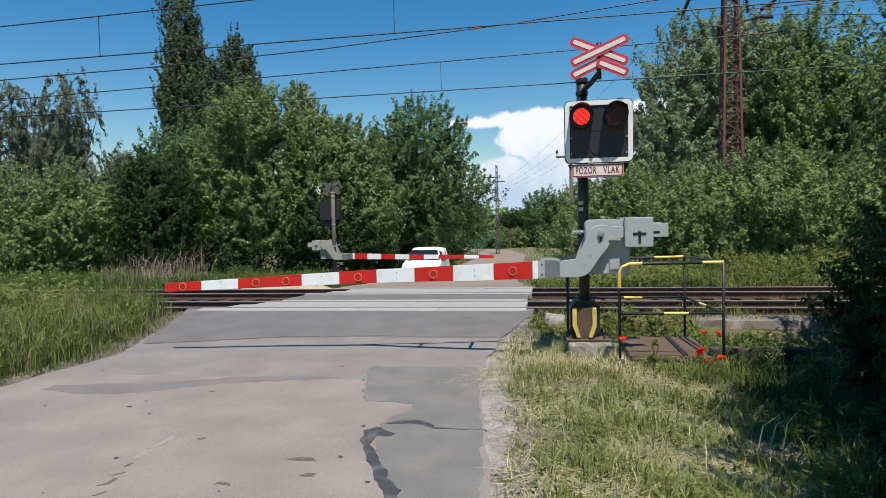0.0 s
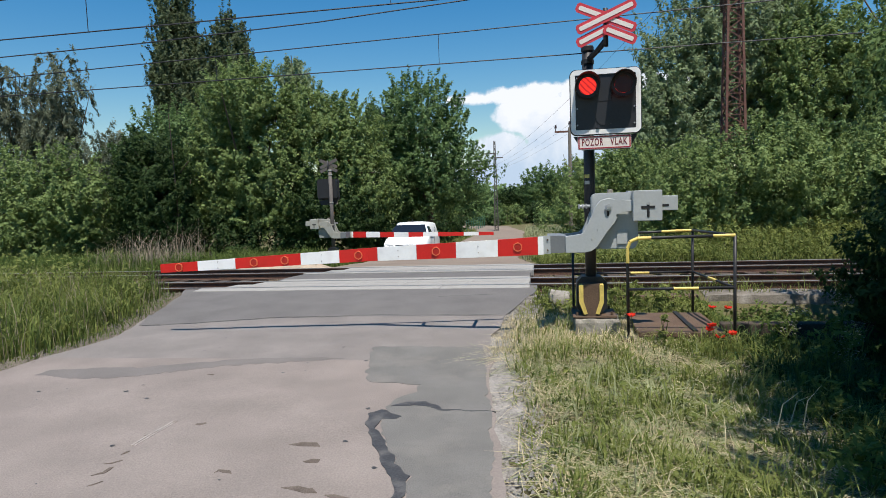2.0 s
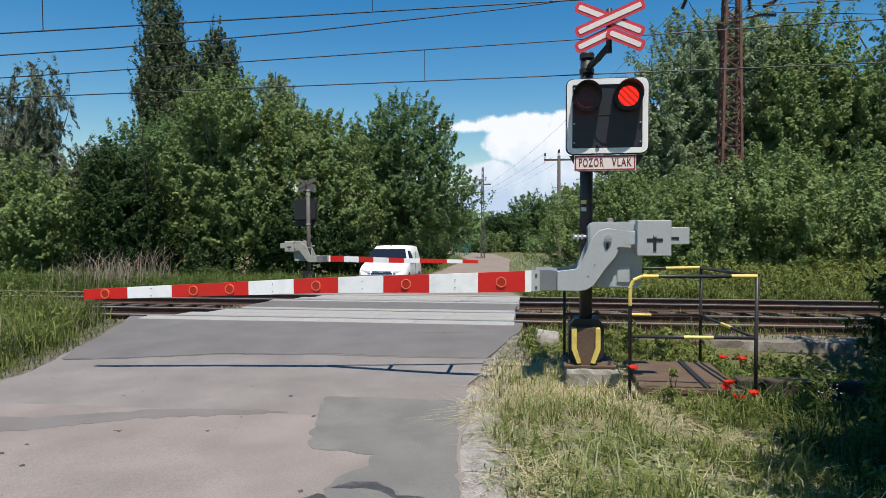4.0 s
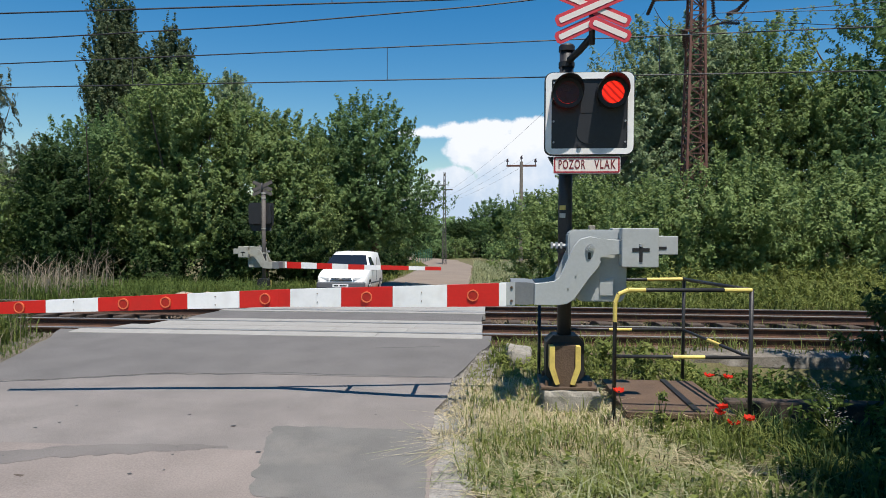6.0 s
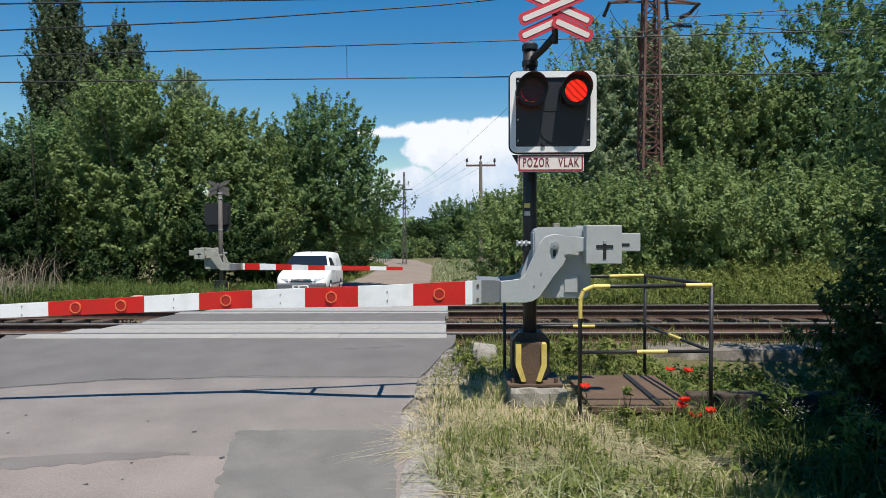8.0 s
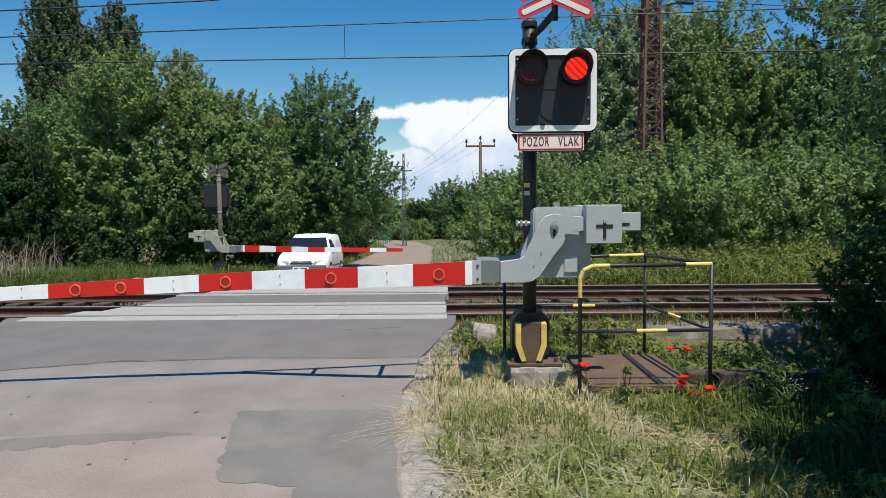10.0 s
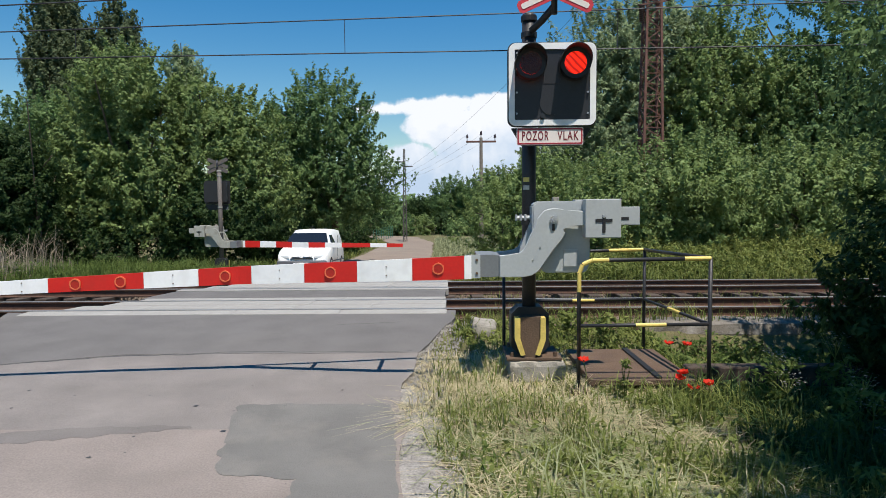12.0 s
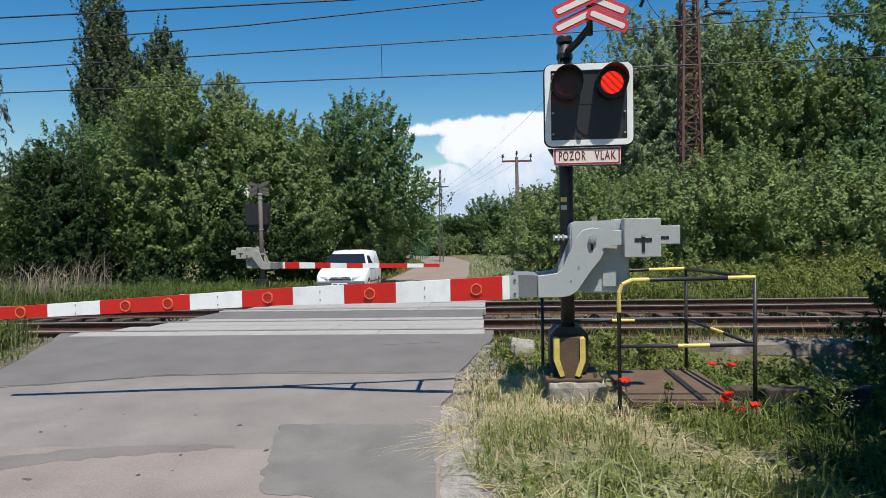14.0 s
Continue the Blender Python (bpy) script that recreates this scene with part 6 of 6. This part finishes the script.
def poppy_flower(x, y, z, seed):
    rg = random.Random(seed)
    root = thing("poppy", (x, y, ground_z(x, y)), "red field poppy in flower", "poppy", "poppies")
    bm = BM()
    tube(bm, [(x, y, ground_z(x, y)), (x + rg.uniform(-0.03, 0.03), y, z * 0.6), (x, y, z)], 0.004, n=5)
    part("stem", bm, "grass", root)
    for k in range(4):
        a = k * math.pi / 2 + rg.random()
        bm = BM()
        rows = []
        for i in range(4):
            f = i / 3
            r, w, h = 0.052 * f, 0.034 * math.sin(0.4 + f * 2.0), 0.03 * f * f + 0.01 * rg.uniform(-1, 1) * f
            c, s = math.cos(a), math.sin(a)
            rows.append([bm.verts.new((x + c * r - s * w * q, y + s * r + c * w * q, z + h + 0.008 * abs(q))) for q in (-1, 0, 1)])
        for p, q in zip(rows, rows[1:]):
            for i in range(2):
                bm.faces.new((p[i], p[i + 1], q[i + 1], q[i]))
        part("petal", bm, "poppy", root)
    bm = BM()
    tube(bm, [(x, y, z), (x, y, z + 0.016)], 0.009, n=6)
    part("seed_head", bm, "black", root)


for k, (x, y, z) in enumerate(((3.15, 10.2, 0.14), (3.34, 10.15, 0.14), (1.90, 8.80, 0.30), (2.76, 8.75, 0.14), (2.86, 8.7, 0.07), (3.0, 8.72, 0.10), (2.80, 8.8, 0.18))):
    poppy_flower(x, y, z, k)


def umbel(x, y, h, seed):
    rg = random.Random(seed)
    z = ground_z(x, y)
    root = thing("cow_parsley", (x, y, z), "airy pale seed heads of cow parsley in the shade", "wild flower", "cow parsley")
    bm = BM()
    tube(bm, [(x, y, z), (x + 0.03, y, z + h)], 0.004, n=4)
    for k in range(7):
        a = rg.random() * 6.28
        tube(bm, [(x + 0.02, y, z + h * 0.75), (x + 0.10 * math.cos(a), y + 0.10 * math.sin(a), z + h + rg.uniform(-0.02, 0.06))], 0.002, n=3)
    part("stem", bm, "grass", root)
    bm = BM()
    for k in range(46):
        a, r = rg.random() * 6.28, 0.13 * rg.random() ** 0.5
        p = Vector((x + 0.02 + r * math.cos(a), y + r * math.sin(a), z + h + rg.uniform(-0.05, 0.07)))
        s = rg.uniform(0.006, 0.012)
        bm.faces.new([bm.verts.new(p + Vector(q) * s) for q in ((1, 0, 0.2), (0, 1, -0.2), (-1, 0, 0.3), (0, -1, 0))])
    tagged(part("flower_head", bm, "seed", root), kind="stuff")


for k, (x, y, h) in enumerate(((3.55, 8.5, 0.5), (3.7, 7.6, 0.5), (3.45, 7.0, 0.45), (3.75, 9.0, 0.6), (3.3, 8.0, 0.4), (4.0, 8.2, 0.55), (4.2, 8.9, 0.7), (4.4, 8.0, 0.4), (3.9, 9.4, 0.75), (4.6, 9.3, 0.6), (4.3, 6.6, 0.4), (4.7, 7.4, 0.6))):
    umbel(x, y, h, k)


# low heap of brown earth at the edge of the crossing
bm = BM()
bmesh.ops.create_grid(bm, x_segments=24, y_segments=14, size=1.0)
for v in bm.verts:
    x, y = -7.0 + v.co.x * 1.6, 19.4 + v.co.y * 0.9
    hump = max(0.0, 1 - v.co.x ** 2 - v.co.y ** 2)
    v.co = Vector((x, y, level(y) - 0.10 + 0.28 * hump ** 0.7 * (1 + 0.5 * noise.noise((x * 3, y * 3, 0)))))
tagged(part("earth_mound", bm, "sand"), "low heap of pale sandy earth beside the crossing", "earth mound")

# ---- cumulus over the road: a far sheet of cloud, thin at its ragged rim ----
D = 1500.0
UNIT = D / 1116


def cloud_material():
    m = bpy.data.materials.new("cumulus")
    m.use_nodes = True
    n, l = m.node_tree.nodes, m.node_tree.links
    n.remove(n["Principled BSDF"])
    tc = n.new("ShaderNodeTexCoord")

    def math_node(op, a, b=None, c=None):
        q = n.new("ShaderNodeMath")
        q.operation = op
        for k, v in enumerate((a, b, c)):
            if v is None:
                continue
            if isinstance(v, (int, float)):
                q.inputs[k].default_value = v
            else:
                l.new(v, q.inputs[k])
        return q.outputs[0]

    def fractal(scale, detail, rough):
        q = n.new("ShaderNodeTexNoise")
        q.inputs["Scale"].default_value, q.inputs["Detail"].default_value, q.inputs["Roughness"].default_value = scale, detail, rough
        l.new(tc.outputs["Object"], q.inputs["Vector"])
        return q.outputs["Fac"]

    split = n.new("ShaderNodeSeparateXYZ")
    l.new(tc.outputs["Object"], split.inputs[0])
    x, z = split.outputs["X"], split.outputs["Z"]
    cover = None
    # heaps of the cloud: middle and half size across and up
    for cx, cz, rx, rz in ((-112, 171, 60, 12), (-60, 174, 62, 17), (0, 176, 60, 20), (80, 172, 80, 26), (170, 165, 120, 34), (-28, 140, 62, 36), (60, 120, 110, 60), (170, 110, 140, 60), (-70, 92, 50, 22), (20, 60, 150, 36), (10, 25, 260, 40)):
        dx = math_node("MULTIPLY", math_node("SUBTRACT", x, cx * UNIT), 1 / (rx * UNIT))
        dz = math_node("MULTIPLY", math_node("SUBTRACT", z, cz * UNIT), 1 / (rz * UNIT))
        r = math_node("SQRT", math_node("ADD", math_node("MULTIPLY", dx, dx), math_node("MULTIPLY", dz, dz)))
        one = math_node("MULTIPLY", math_node("SUBTRACT", 1.0, r), rz / 26)
        cover = one if cover is None else math_node("MAXIMUM", cover, one)
    ragged = math_node("ADD", cover, math_node("MULTIPLY", math_node("SUBTRACT", fractal(0.020, 9, 0.62), 0.5), 1.1))
    rim = n.new("ShaderNodeMapRange")
    rim.interpolation_type = "SMOOTHSTEP"
    rim.inputs["From Min"].default_value, rim.inputs["From Max"].default_value = -0.04, 0.26
    l.new(ragged, rim.inputs["Value"])
    # heads painted white as sunlit, lower parts blue-grey as their shade and haze
    body = n.new("ShaderNodeMapRange")
    body.inputs["From Min"].default_value, body.inputs["From Max"].default_value = 40 * UNIT, 150 * UNIT
    l.new(math_node("ADD", z, math_node("MULTIPLY", math_node("SUBTRACT", fractal(0.011, 7, 0.6), 0.5), 230 * UNIT)), body.inputs["Value"])
    tone = n.new("ShaderNodeMix")
    tone.data_type = "RGBA"
    tone.inputs["A"].default_value, tone.inputs["B"].default_value = (0.42, 0.53, 0.68, 1), (0.76, 0.78, 0.82, 1)
    l.new(body.outputs["Result"], tone.inputs["Factor"])
    # emission stands in for daylight on the cloud, which is no lamp
    glow_node = n.new("ShaderNodeEmission")
    l.new(tone.outputs["Result"], glow_node.inputs["Color"])
    clear = n.new("ShaderNodeBsdfTransparent")
    mix = n.new("ShaderNodeMixShader")
    l.new(math_node("MULTIPLY", rim.outputs["Result"], 0.97), mix.inputs["Fac"])
    l.new(clear.outputs[0], mix.inputs[1])
    l.new(glow_node.outputs[0], mix.inputs[2])
    l.new(mix.outputs[0], n["Material Output"].inputs["Surface"])
    return m


M["cumulus"] = cloud_material()
bm = BM()
slab(bm, [(-260 * UNIT, -20 * UNIT), (420 * UNIT, -20 * UNIT), (420 * UNIT, 260 * UNIT), (-260 * UNIT, 260 * UNIT)], 0, 1)
bmesh.ops.delete(bm, geom=[f for f in bm.faces if f.calc_center_median().y > 0.01], context="FACES")
sheet_ob = tagged(part("backdrop_cloud", bm, "cumulus"), "large white cumulus cloud low over the road", "cloud", kind="structure")
sheet_ob.location = (0.7, D, 1.7)


# ---- what moves ----
def motions():
    # the van rolls up to the far barrier and stops
    stops = ((0.0, 29.5), (0.5, 28.6), (1.0, 27.6), (1.5, 26.8), (2.0, 26.05), (2.5, 25.6), (3.0, 25.35), (3.5, 25.25), (4.0, 25.2), (14.0, 25.2))
    side = lambda t: float(np.interp(t, (0, 1, 2.2, 3.2, 4.5), (-4.85, -4.78, -4.74, -4.68, -4.62)))
    VYAW = 2.0
    slope = lambda y: math.degrees(math.atan2(level(y + 3.3) - level(y + 0.8), 2.5))
    walk(van_root, [(t, pose(side(t), y, level(y + 0.8) - 0.01, slope(y), 0, VYAW)) for t, y in stops])
    for w, x, y in van_wheels:
        rows = []
        for i in range(41):
            t = i * 0.1
            go = float(np.interp(t, [s[0] for s in stops], [s[1] for s in stops]))
            rows.append((t, pose(x, y, 0.295, math.degrees((29.5 - go) / 0.295), 0, 0)))
        rows.append((14.0, rows[-1][1]))
        walk(w, rows)
    # the two warning lamps flash in turn
    to_right = (0.41, 1.42, 2.46, 3.50, 4.51, 5.64, 6.63, 7.63, 8.68, 9.78, 10.86, 11.80, 12.85, 13.80)
    to_left = (0.91, 1.91, 3.02, 4.06, 5.06, 6.18, 7.13, 8.15, 9.24, 10.33, 11.35, 12.33, 13.33)
    turns = sorted([(t, 1) for t in to_right] + [(t, 0) for t in to_left])
    for ob, cx, side in ((lamp_discs[0], 1.468, 0), (lamp_discs[1], 1.888, 1)):
        angle = 0.0 if side == 0 else 180.0
        rows = [(0.0, pose(cx, 9.175, 3.055, 0, 0, angle))]
        for t, which in turns:
            for f, da in ((-0.1, 0), (-0.0667, 60), (-0.0333, 120), (0.0, 180)):
                rows.append((t + f + 0.05, pose(cx, 9.175, 3.055, 0, 0, angle + da)))
            angle += 180.0
        rows.append((14.0, pose(cx, 9.175, 3.055, 0, 0, angle)))
        walk(ob, rows)


motions()
